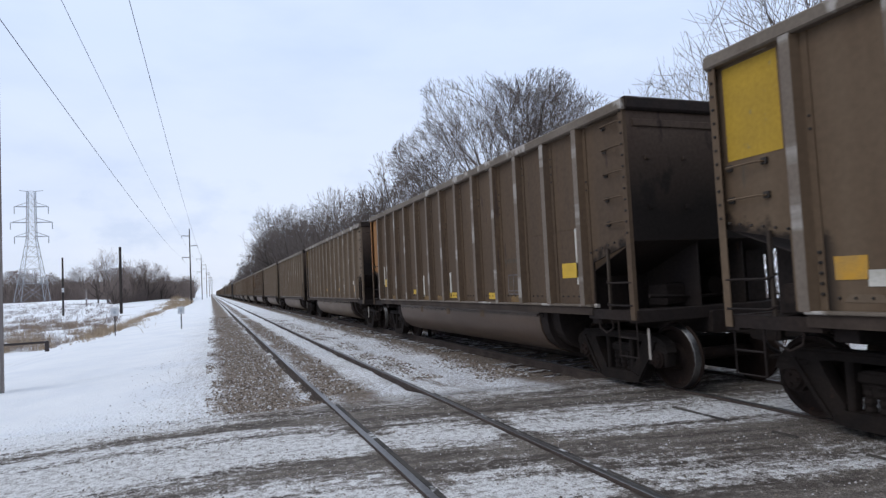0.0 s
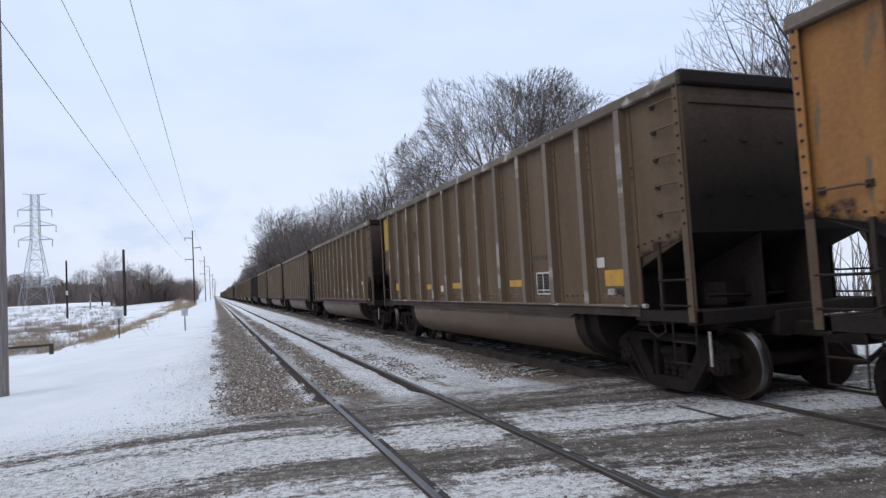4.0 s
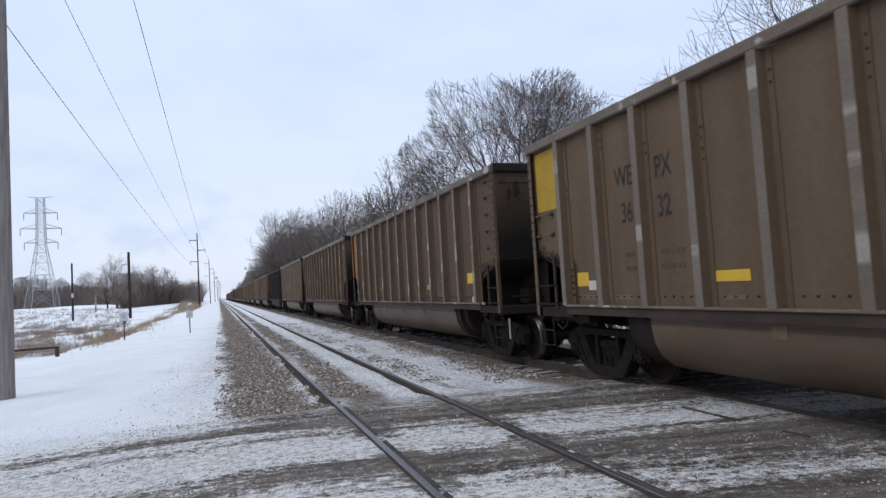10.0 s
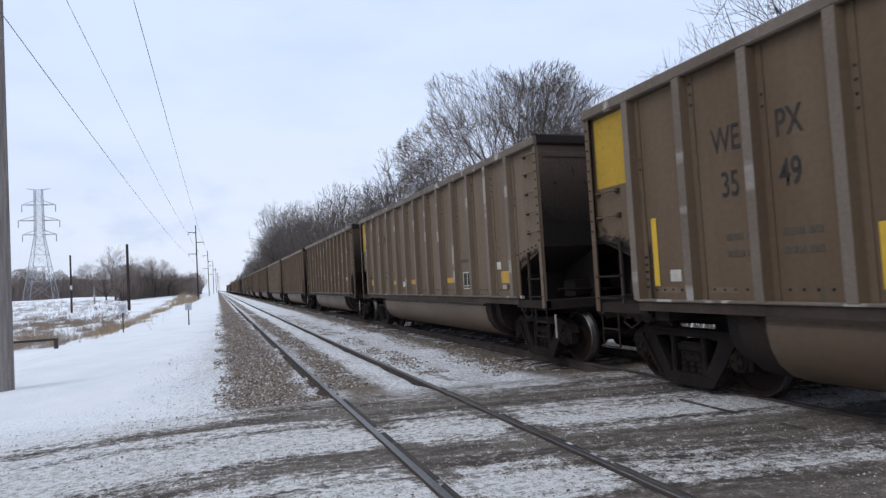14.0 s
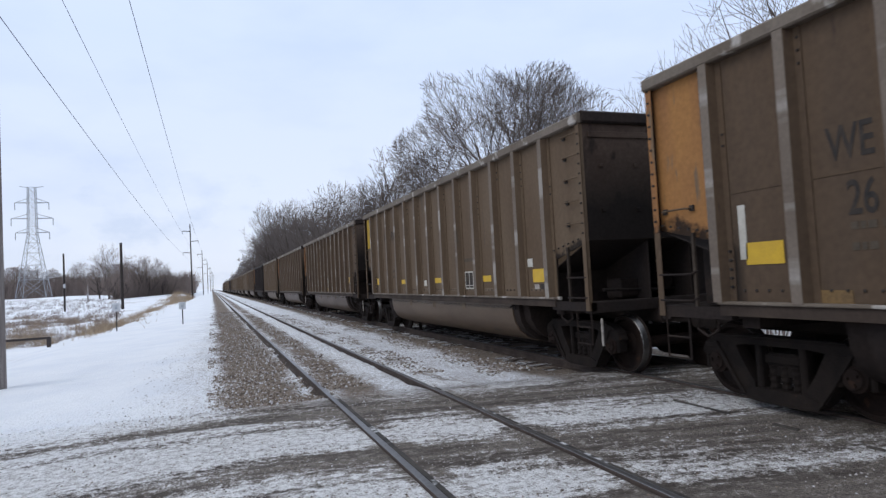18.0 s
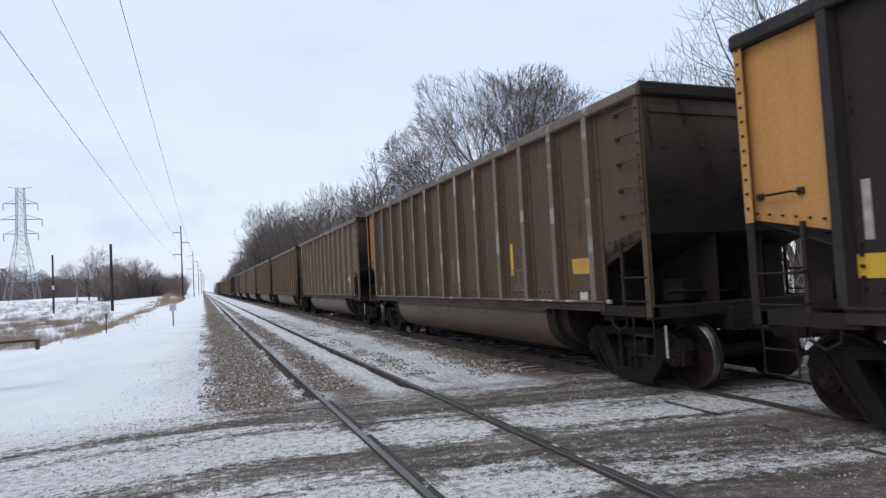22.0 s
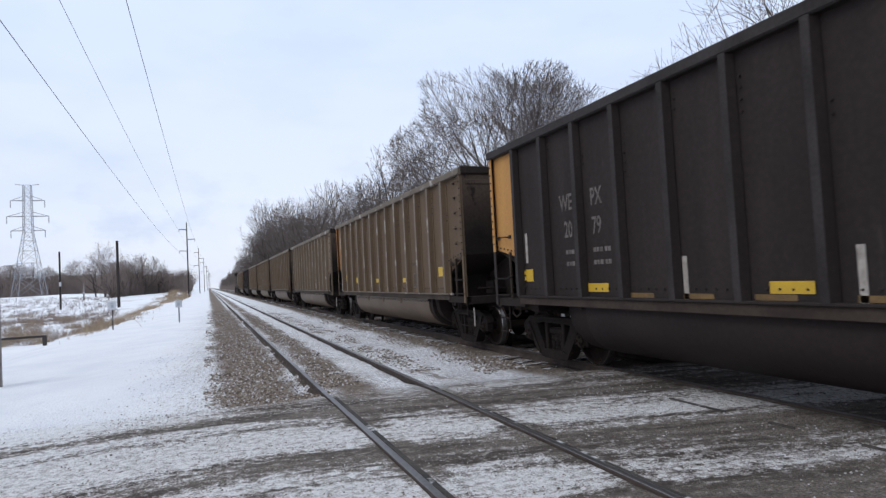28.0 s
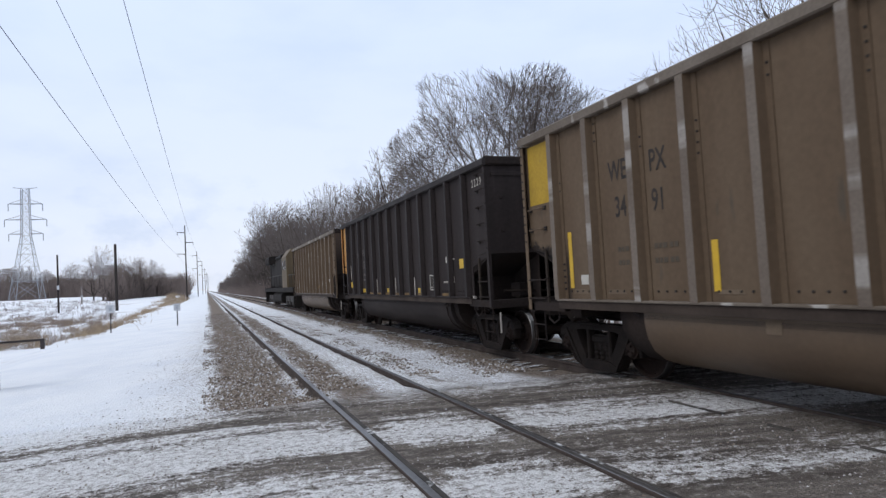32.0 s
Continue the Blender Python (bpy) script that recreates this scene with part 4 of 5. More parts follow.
M["emblem_ring"] = mesh("emblem_ring", join(*[tube([(0, 0.27 * math.cos(a), 0.27 * math.sin(a)), (0, 0.27 * math.cos(a + 0.27), 0.27 * math.sin(a + 0.27))], 0.018, 4) for a in [0.2618 * i for i in range(24)]], plate(-0.1, 0.1, -0.05, 0.05), plate(-0.05, 0.05, -0.14, 0.14)))
FACE = -1.523


def lettering(text, y, z, size, ink, parent, wide=0.66):
    """Stencilled characters on the near side, reading from the far end to the near end."""
    cu = bpy.data.curves.new("lettering", "FONT")
    cu.body, cu.size, cu.align_x = text, size, "LEFT"
    cu.offset = 0.006
    ob = new("lettering", cu)
    cu.materials.append(ink)
    ob.parent = parent
    ob.matrix_local = Matrix.Translation((FACE - 0.004, y, z)) @ Matrix.Diagonal((1, wide, 1, 1)) @ Matrix(((0, 0, -1, 0), (-1, 0, 0, 0), (0, 1, 0, 0), (0, 0, 0, 1)))
    return ob


TRUCK_AT = (1.30, LEN - 1.30)


def coal_car(style, tone):
    """One coal gondola without its lettering. style: patch, panel (painted end panel) or black."""
    words = {"patch": "tan steel coal gondola with a yellow corner patch", "panel": "weathered brown coal gondola with an orange end panel", "black": "black coal gondola with an orange end panel"}
    paint = BLACK if style == "black" else TAN[tone]
    edge_mat = WORN[1] if style == "black" else WORN[0]
    car = thing("coal_car", words[style] + " on rails", "coal car", group="cars of the coal train")
    for s in (-1, 1):
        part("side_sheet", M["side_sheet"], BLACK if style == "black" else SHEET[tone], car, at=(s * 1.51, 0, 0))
        for y in STAKES:
            o = part("stake", M["black_stake" if style == "black" else "stake"], paint, car, at=(s * 1.522, y, 0))
            if s > 0:
                o.rotation_euler = (0, 0, math.pi)
        o = part("top_chord", M["top_chord"], edge_mat, car, "worn bright top rail", at=(s * 1.535, LEN if s > 0 else 0, 0))
        p = part("side_sill", M["side_sill"], edge_mat if style != "black" else paint, car, "scuffed lower sill", at=(s * 1.55, LEN + 0.1 if s > 0 else 0, 0))
        if s > 0:
            o.rotation_euler = p.rotation_euler = (0, 0, math.pi)
    tagged(part("rivets", M["rivets"], INK if style != "black" else BLACK, car, "dark rivet heads", at=(FACE, 0, 0)), kind="stuff")
    if style == "patch" and tone == 1:
        tagged(part("slot_strip", M["slot_strip"], SILL_DARK, car, "row of dark slots along the tub", at=(-1.50, 0, 0)), kind="stuff")
    if style == "patch" and tone == 0:
        tagged(part("scuff_band", M["scuffs"], TAN[1], car, "pale scuffed smears above the sill", at=(FACE, 0, 0)), kind="stuff")
    if style == "panel":
        part("seam", M["seam"], paint, car, "welded seam across the side sheets", at=(FACE, 0, 0))
    tagged(part("bolts", M["bolts"], INK, car, "dark bolt heads", at=(-1.55, 0, 0)), kind="stuff")
    for e in (0, 1):
        turn = math.pi if e else 0.0
        base = (0, LEN if e else NEAR_END, 0)
        for nm, mt, lb in (("end_sheet", BLACK if style == "black" else END_WALL, "stained dark end wall"), ("slope_sheet", NEAR_BLACK, "dark sloping end sheet"), ("end_chord", NEAR_BLACK, ""), ("web_plate", NEAR_BLACK, "dark plates added under the sloping sheet to close the opening"), ("end_platform", NEAR_BLACK, "dark end platform"), ("coupler", CAST, ""), ("brake_cylinder", NEAR_BLACK, ""), ("control_valve", NEAR_BLACK, ""), ("reservoir", NEAR_BLACK, ""), ("brake_staff", NEAR_BLACK, ""), ("brake_pipe", NEAR_BLACK, ""), ("tub_end", NEAR_BLACK, "black rounded tub end")):
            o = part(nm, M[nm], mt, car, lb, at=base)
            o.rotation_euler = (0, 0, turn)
        for s in (-1, 1):
            mat_post = ORANGE if (style == "black" and e and s < 0) else (paint if not (style == "panel" and e) else DULL_ORANGE)
            m = Matrix.Translation((s * 1.55, LEN if e else NEAR_END, 0)) @ Matrix.Diagonal((-s, -1 if e else 1, 1, 1))
            for nm, mt in (("corner_post", mat_post), ("lower_post", BLACK if style == "black" else paint)):
                o = part(nm, M[nm], mt, car)
                o.matrix_local = m
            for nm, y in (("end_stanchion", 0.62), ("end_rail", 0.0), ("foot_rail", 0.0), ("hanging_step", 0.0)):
                o = part(nm, M[nm], GRIMY if nm == "end_stanchion" else NEAR_BLACK, car)
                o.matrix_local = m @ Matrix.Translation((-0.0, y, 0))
            if s < 0 and not e:
                part("step_stile", M["step_stile"], PALE_INK, car, "pale upright of the corner step").matrix_local = m
            o = part("retainer_pipe", M["retainer_pipe"], NEAR_BLACK, car)
            o.matrix_local = m
        # near-side grab irons: a full ladder on one end, two on the other
        for z in ((2.42, 2.78, 3.14, 3.50, 3.84) if not e else ((2.36,) if style in ("black", "panel") else (2.44, 2.80))):
            g = part("grab_iron", M["grab_iron"], paint if style != "black" else NEAR_BLACK, car, at=(FACE, (NEAR_END + 0.10 if not e else LEN - 0.62), z))
            part("grab_foot", M["grab_foot"], INK, g)
            part("grab_foot", M["grab_foot"], INK, g, at=(0, 0.47, 0))
    part("valve", M["valve"], PALE_INK, car, "pale brake valve", at=(FACE + 0.02, NEAR_END, 0.0))
    part("tub", M["tub"], TUB[1 if style == "black" else (2 if tone == 2 else 0)], car, "rounded lower tub between the trucks")
    part("center_sill", M["center_sill"], NEAR_BLACK, car)
    part("car_floor", M["car_floor"], NEAR_BLACK, car)
    for e in (0, 1):
        truck = part("truck", M["bolster"], CAST, car, "rust-black cast steel truck", at=(0, TRUCK_AT[e], 0))
        for s in (-1, 1):
            o = part("side_frame", M["side_frame"], CAST, truck, at=(s * 1.02, 0, 0))
            if s > 0:
                o.rotation_euler = (0, 0, math.pi)
        for s in (-1, 1):
            part("wheelset", M["wheelset"], None, truck, "steel wheelset with polished treads", at=(0, s * 0.89, 0.457))
    # paint and tape
    if style == "patch":
        part("yellow_patch", M["yellow_patch"], YELLOW, car, "faded yellow square", at=(FACE, 0, 0))
    else:
        part("end_panel_paint", M["end_panel_paint"], ORANGE if style == "black" else DULL_ORANGE, car, "orange end panel", at=(FACE, 0, 0))
    return car


BLACK_UPRIGHTS = ((13.5, 2.1), (9.47, 1.5), (7.25, 1.5), (5.35, 1.47), (1.53, 1.92))
BLACK_TAPES = (11.32, 7.99, 4.82)


def dress(car, style, digits, tape, marks=True):
    """Lettering and tape of one car. tape: fresh, old, upright, boxes."""
    def put(nm, mt, y, z, lb=""):
        return part(nm, M[nm], mt, car, lb, at=(FACE - 0.003, y, z))
    ink, board_black = FADED_INK if style == "black" else INK, 3.80
    if marks:
        high, low, tall = {"panel": (2.58, 2.06, 0.45), "black": (2.64, 2.20, 0.37)}.get(style, (2.94, 2.42, 0.41))
        lettering("WE", 12.34 if style == "panel" else 12.28, high, tall, ink, car)
        lettering("PX", 11.40, high, tall, ink, car)
        a, b = digits
        if a:
            lettering(a, 12.18, low, tall, ink, car)
        if b:
            lettering(b, 11.39, low, tall, ink, car)
    for y in (11.72, 10.95):
        tagged(put("stencil_block", ink if style == "black" else FAINT, y, 1.92, "unreadable small stencil"), kind="stuff")
    if style == "patch":
        main = REFLECT_OLD if tape == "old" else REFLECT
        if tape == "boxes":
            put("white_backing", WHITE_TAPE, 13.14, 1.74, "ragged white paint patch").scale = (1, 0.85, 1.3)
            o = put("small_reflector", REFLECT_OLD, 13.13, 1.82, "orange reflective tape")
            o.location.x -= 0.004
            o.scale = (1, 1.25, 1.1)
        else:
            if tape != "upright":
                put("small_reflector", main, 13.29, 1.64, "reflective tape")
            put("sticker", WHITE_TAPE, 13.04, 1.54, "small white sticker")
        if tape == "boxes":
            for y, z, s in ((10.43, 1.80, 0.5), (8.1, 1.78, 0.6), (5.97, 1.76, 1.0), (3.95, 1.76, 1.0), (1.88, 1.76, 1.12)):
                put("white_backing", WHITE_TAPE, y, z, "ragged white paint patch").scale = (1, s, min(1.5, s))
                if s >= 1:
                    o = put("reflector", REFLECT_OLD, y, z + 0.03, "reflective tape")
                    o.location.x -= 0.004
        spots = {"old": (10.13, 8.17, 5.0), "boxes": (), "fresh": (10.21, 7.13, 4.13), "upright": ()}[tape]
        for y in spots:
            put("reflector", main, y, 1.60, "reflective tape")
        if tape == "upright":
            for y, z in ((13.40, 1.86), (10.36, 1.66), (4.72, 1.62), (1.7, 1.7)):
                put("upright_reflector", REFLECT, y, z, "upright yellow tape").scale = (1, 1, 1.5 if y > 13 else 1)
        elif tape != "boxes":
            put("big_reflector", main, 1.81, 1.62, "reflective tape")
        if tape != "boxes":
            put("sticker", WHITE_TAPE, 2.14, 1.86, "small white sticker")
        put("sticker", WHITE_TAPE, 9.18 if tape == "old" else 8.16, 1.54, "small white sticker")
        board = 3.92 if tape == "old" else 5.05
        for y in (1.92, 1.66):
            put("sticker", INK if y < 1.7 else PALE_INK, y, 1.42).scale = (1, 1.3 if y < 1.7 else 0.8, 0.6)
    elif style == "black":
        put("small_reflector", REFLECT, 13.47, 1.60, "reflective tape")
        for y in (10.34, 9.29, 8.19, 7.05, 6.07, 4.85, 2.9):
            put("reflector", OLD_TAPE, y, 1.275, "dull reflective strip").scale = (1, 1, 0.5)
        for y in BLACK_TAPES:
            put("reflector", REFLECT, y, 1.38, "reflective tape")
        put("small_reflector", REFLECT, 1.79, 1.99, "reflective tape")
        for y, z in BLACK_UPRIGHTS:
            put("upright_reflector", PALE_INK, y, z, "upright white tape").scale = (1, 0.8, 1.4 if y < 2 else 0.9)
        put("sticker", WHITE_TAPE, 2.72, 2.12)
        put("upright_reflector", PALE_INK, board_black - 0.36, 1.50, "upright pale tape")
        lettering("GT", 2.46, 1.55, 0.2, PALE_INK, car)
        for y, z in ((2.86, 1.58), (2.40, 2.12)):
            tagged(put("stencil_strip", PALE_INK, y, z, "unreadable small stencil"), kind="stuff").scale = (1, 0.5, 0.6)
        board = board_black
    elif tape == "dull":
        for y, z in ((10.36, 1.66), (8.67, 1.66), (4.79, 1.64)):
            put("reflector", REFLECT_OLD if y < 9 else OLD_TAPE, y, z, "faded reflective tape")
        put("big_reflector", REFLECT_OLD, 13.13, 1.79, "reflective tape")
        put("big_reflector", REFLECT, 1.80, 1.80, "reflective tape")
        put("sticker", WHITE_TAPE, 1.72, 1.30)
        board = 3.9
    elif tape == "orange":
        put("small_reflector", REFLECT_OLD, 13.61, 1.40, "reflective tape")
        put("upright_reflector", OLD_TAPE, 7.12, 1.85, "upright faded tape")
        put("upright_reflector", REFLECT, 4.13, 1.97, "upright yellow tape")
        put("big_reflector", REFLECT_OLD, 1.83, 1.76, "orange reflective tape")
        put("sticker", WHITE_TAPE, 1.80, 1.29)
        board = 3.9
    elif tape == "plain":
        put("big_reflector", REFLECT, 13.13, 1.76, "reflective tape")
        for y, z in ((11.4, 1.66), (8.3, 1.62), (4.92, 1.60)):
            put("small_reflector" if y > 11 else "reflector", REFLECT, y, z, "reflective tape")
        for y in (10.06, 6.93, 5.54, 3.74):
            put("reflector", OLD_TAPE, y, 1.30, "dull reflective strip")
        put("big_reflector", REFLECT, 1.82, 1.78, "reflective tape")
        board = 3.9
    else:
        put("big_reflector", REFLECT, 13.13, 1.76, "reflective tape")
        for y, z in ((10.0, 1.46), (7.17, 1.37), (4.82, 1.36)):
            put("reflector", REFLECT, y, z, "reflective tape")
        for y in (12.45, 9.1, 8.0, 3.8):
            put("reflector", OLD_TAPE, y, 1.30, "dull reflective strip")
        put("big_reflector", REFLECT, 1.86, 1.78, "reflective tape")
        for y, z in ((13.40, 2.0), (9.32, 1.60), (7.28, 1.62), (4.73, 1.60), (1.62, 2.0)):
            o = put("upright_reflector", WHITE_TAPE, y, z, "upright white tape")
            if y < 2:
                o.scale = (1, 1, 1.5)
        board = 3.9
    faded = style == "panel"
    b = put("stencil_board", TAN[2] if faded else INK, board, 1.58, "faded maintenance stencil" if faded else "dark maintenance stencil")
    part("stencil_frame", M["stencil_frame"], FADED_INK if faded else WHITE_TAPE, b, "white stencil outline", at=(-0.002, 0, 0))
    part("stencil_text", M["stencil_text"], FAINT, b, "unreadable pale lines", at=(-0.002, 0, 0))["kind"] = "stuff"
    tagged(put("stencil_strip", FAINT if style != "black" else BLACK, board, 2.04, "unreadable small stencil"), kind="stuff")
    for y in (() if style == "black" else ((9.66, 7.62, 5.54) if tape != "upright" else (9.66, 5.54))):
        part("tub_mark", M["sticker"], TAN[1] if style == "patch" else TAN[0], car, "pale square on the tub", at=(-1.504, y, 0.98))


# number: style, tone, readable digits on both sides of the stake, tape
CARS = {
    -2: ("patch", 0, "", "", "old"), -1: ("patch", 0, "", "", "old"), 0: ("panel", 2, "", "", "fresh"),
    1: ("patch", 1, "41", "4", "old"), 2: ("patch", 1, "", "", "fresh"), 3: ("patch", 1, "42", "10", "old"),
    4: ("panel", 2, "", "", "fresh"), 5: ("patch", 0, "", "", "old"), 6: ("patch", 0, "", "", "old"),
    7: ("patch", 1, "43", "09", "old"), 8: ("patch", 1, "41", "8", "old"), 9: ("patch", 0, "3", "62", "old"),
    10: ("black", 0, "22", "96", "fresh"), 11: ("patch", 0, "", "", "fresh"), 12: ("patch", 0, "36", "32", "fresh"),
    13: ("panel", 2, "", "", "dull"), 14: ("panel", 2, "", "", "fresh"), 15: ("patch", 1, "", "", "old"),
    16: ("black", 0, "23", "02", "fresh"), 17: ("patch", 0, "35", "49", "upright"), 18: ("patch", 1, "", "", "old"),
    19: ("patch", 0, "", "", "old"), 20: ("patch", 0, "", "", "old"), 21: ("patch", 1, "44", "52", "old"),
    22: ("panel", 2, "26", "", "fresh"), 23: ("patch", 0, "", "", "fresh"), 24: ("panel", 2, "26", "51", "fresh"),
    25: ("panel", 2, "", "", "plain"), 26: ("patch", 0, "36", "89", "fresh"), 27: ("black", 0, "22", "53", "fresh"),
    28: ("panel", 2, "", "", "orange"), 29: ("patch", 1, "", "", "old"), 30: ("patch", 0, "31", "", "fresh"),
    31: ("patch", 0, "38", "66", "boxes"), 32: ("patch", 1, "", "", "fresh"), 33: ("patch", 1, "", "", "old"),
    34: ("panel", 2, "", "", "fresh"), 35: ("black", 0, "20", "79", "fresh"), 36: ("panel", 0, "24", "", "plain"),
    37: ("patch", 1, "", "", "fresh"), 38: ("patch", 0, "39", "33", "fresh"), 39: ("patch", 0, "3", "", "upright"),
    40: ("patch", 0, "34", "91", "upright"), 41: ("black", 0, "22", "29", "fresh"), 42: ("patch", 0, "", "", "old"),
}
PITCH = 16.18
train, made = {}, {}
for k, (style, tone, a, b, tape) in CARS.items():
    if (style, tone) not in made:
        made[style, tone] = train[k] = coal_car(style, tone)
for k, (style, tone, a, b, tape) in CARS.items():
    if k not in train:
        train[k] = copy_thing(made[style, tone], pose(TRACK_FAR, 0, 0))
for k, (style, tone, a, b, tape) in CARS.items():
    dress(train[k], style, (a, b), tape, k not in (0, 4, 13, 14, 25, 28, 34))
# emblem on one car, an orange figure on another, road numbers on the end panels
o = part("emblem", M["emblem_ring"], YELLOW, train[14], "round yellow-green emblem", at=(FACE - 0.02, 7.1, 3.35))
lettering("1", 8.0, 2.4, 0.6, ORANGE, train[28])
for k, text in ((10, "2296"), (14, "2159"), (24, "2651"), (27, "2253"), (35, "2079"), (41, "2229")):
    lettering(" ".join(text), 1.02, 3.62, 0.24, PALE_INK if CARS[k][0] == "black" else (PALE_INK if k == 14 else INK), train[k], 0.75)

# ---- locomotive at the end of the train ----
def locomotive():
    loco = thing("locomotive", "yellow and grey diesel locomotive pushing at the rear of the train", "locomotive", group="cars of the coal train")
    L = 22.0
    part("frame", mesh("loco_frame", box(-1.5, 1.5, 0.3, L - 0.3, 1.25, 1.6, 0.03)), LOCO_GREY, loco)
    part("long_hood", mesh("long_hood", join(box(-0.95, 0.95, 1.6, 15.6, 1.6, 4.15, 0.12), box(-1.0, 1.0, 6.0, 10.5, 4.1, 4.45, 0.15))), LOCO_GREY, loco, "sooty dark engine hood")
    rad = part("radiator", mesh("radiator", join(box(-1.5, 1.5, 1.2, 5.2, 3.85, 4.55, 0.12), box(-1.0, 1.0, 0.9, 1.6, 1.6, 4.0, 0.1))), LOCO_GREY, loco, "flared sooty radiator housing")
    for i in range(6):
        part("fan_grille", mesh("fan_grille", box(-1.51, 1.51, 1.5 + 0.6 * i, 1.95 + 0.6 * i, 3.98, 4.42)), NEAR_BLACK, rad)
    part("cab", mesh("cab", extrude([(-1.5, 1.6), (1.5, 1.6), (1.5, 3.9), (1.1, 4.45), (-1.1, 4.45), (-1.5, 3.9)], 1, (15.6, 18.6))), LOCO_YELLOW, loco, "yellow operator cab")
    for s in (-1, 1):
        for y in (16.0, 17.2):
            part("cab_window", mesh("cab_window", box(-0.01, 0.01, y, y + 0.85, 2.95, 3.65)), RUBBER, loco, "dark cab window", at=(s * 1.505, 0, 0))
    part("nose", mesh("nose", box(-0.9, 0.9, 18.6, 20.9, 1.6, 3.1, 0.15)), LOCO_YELLOW, loco, "short yellow nose")
    part("exhaust", mesh("exhaust", box(-0.35, 0.35, 9.4, 10.4, 4.4, 4.75, 0.05)), NEAR_BLACK, loco)
    part("fuel_tank", mesh("fuel_tank", box(-1.45, 1.45, 7.4, 14.0, 0.35, 1.2, 0.2)), LOCO_GREY, loco)
    for y in (0.3, L - 0.35):
        part("pilot", mesh("pilot", box(-1.45, 1.45, y - 0.05, y + 0.1, 0.2, 1.6)), LOCO_GREY, loco)
    for s in (-1, 1):
        part("handrail", mesh("handrail", join(tube([(s * 1.45, 0.5, 2.6), (s * 1.45, 15.4, 2.6)], 0.025, 5), *[tube([(s * 1.45, y, 1.6), (s * 1.45, y, 2.6)], 0.02, 5) for y in (0.5, 2.6, 4.7, 6.8, 8.9, 11.0, 13.1, 15.2)])), LOCO_SILVER, loco, "pale pipe handrail")
        part("nose_rail", mesh("nose_rail", join(tube([(s * 1.4, 18.8, 2.5), (s * 1.4, L - 0.4, 2.5), (s * 0.3, L - 0.4, 2.5)], 0.025, 5), *[tube([(s * 1.4, y, 1.6), (s * 1.4, y, 2.5)], 0.02, 5) for y in (19.4, 20.5, L - 0.4)])), LOCO_SILVER, loco, "pale pipe handrail")
    for y0 in (4.2, L - 4.2):
        tr = part("truck", mesh("loco_truck", join(box(-1.25, -1.05, -2.35, 2.35, 0.55, 0.95, 0.05), box(1.05, 1.25, -2.35, 2.35, 0.55, 0.95, 0.05), *[box(s * 1.15 - 0.14, s * 1.15 + 0.14, d - 0.22, d + 0.22, 0.3, 0.85, 0.04) for s in (-1, 1) for d in (-1.85, 0, 1.85)])), LOCO_SILVER, loco, "silver three-axle truck", at=(0, y0, 0))
        for d in (-1.85, 0, 1.85):
            part("wheelset", M["wheelset"], None, tr, at=(0, d, 0.457))
    return loco


train[43] = locomotive()

# ---- poles, wires, tower, signs ----
def utility_pole(at, height, wood, words, arms=True, r=0.17):
    p = thing("utility_pole", words, "utility pole", at, group="poles along the track")
    part("shaft", mesh("shaft", tube([(0, 0, -0.6), (0, 0, height * 0.5), (0, 0, height)], [r, r * 0.85, r * 0.65], 12), True), wood, p)
    if arms:
        for s, z in ((-1, height - 1.75), (1, height - 4.1), (-1, height - 6.8)):
            arm = part("arm", mesh("arm", tube([(0, 0, z), (s * 1.7, 0, z + 0.12)], 0.09, 6)), wood, p)
            part("insulator", mesh("insulator", tube([(s * 1.7, 0, z + 0.1), (s * 1.7, 0, z - 0.5)], [0.06, 0.09], 6)), GALV, arm)
    return p


NEAR_POLE = (-4.85, 17.6, -0.36)
POLE_H = 18.3
utility_pole(NEAR_POLE, POLE_H, POLE_WOOD, "tall weathered grey wooden utility pole in the snow", r=0.23)
pole_ys = [158, 262, 366, 470, 574, 678]
pole_at = [(-4.3 + 0.0115 * (y - 158), y, -1.0) for y in pole_ys]
for at in pole_at:
    utility_pole(at, POLE_H, DARK_WOOD, "dark wooden power pole with three side arms")
for s, z in ((-1, POLE_H - 1.9), (1, POLE_H - 4.2), (-1, POLE_H - 6.9)):
    pts = []
    spans = [(-4.4, NEAR_POLE[1] - 110, -0.4), (-4.4, NEAR_POLE[1], -0.4)] + pole_at
    for (xa, ya, za), (xb, yb, zb) in zip(spans, spans[1:]):
        for i in range(14):
            q = i / 14
            pts.append((xa + (xb - xa) * q + s * 1.7, ya + (yb - ya) * q, za + (zb - za) * q + z - 4 * 0.9 * q * (1 - q)))
    thing("power_line", "thin grey overhead conductor strung between the poles", "power line", group="overhead lines", me=mesh("power_line", tube(pts, 0.015, 5)), material_=WIRE)


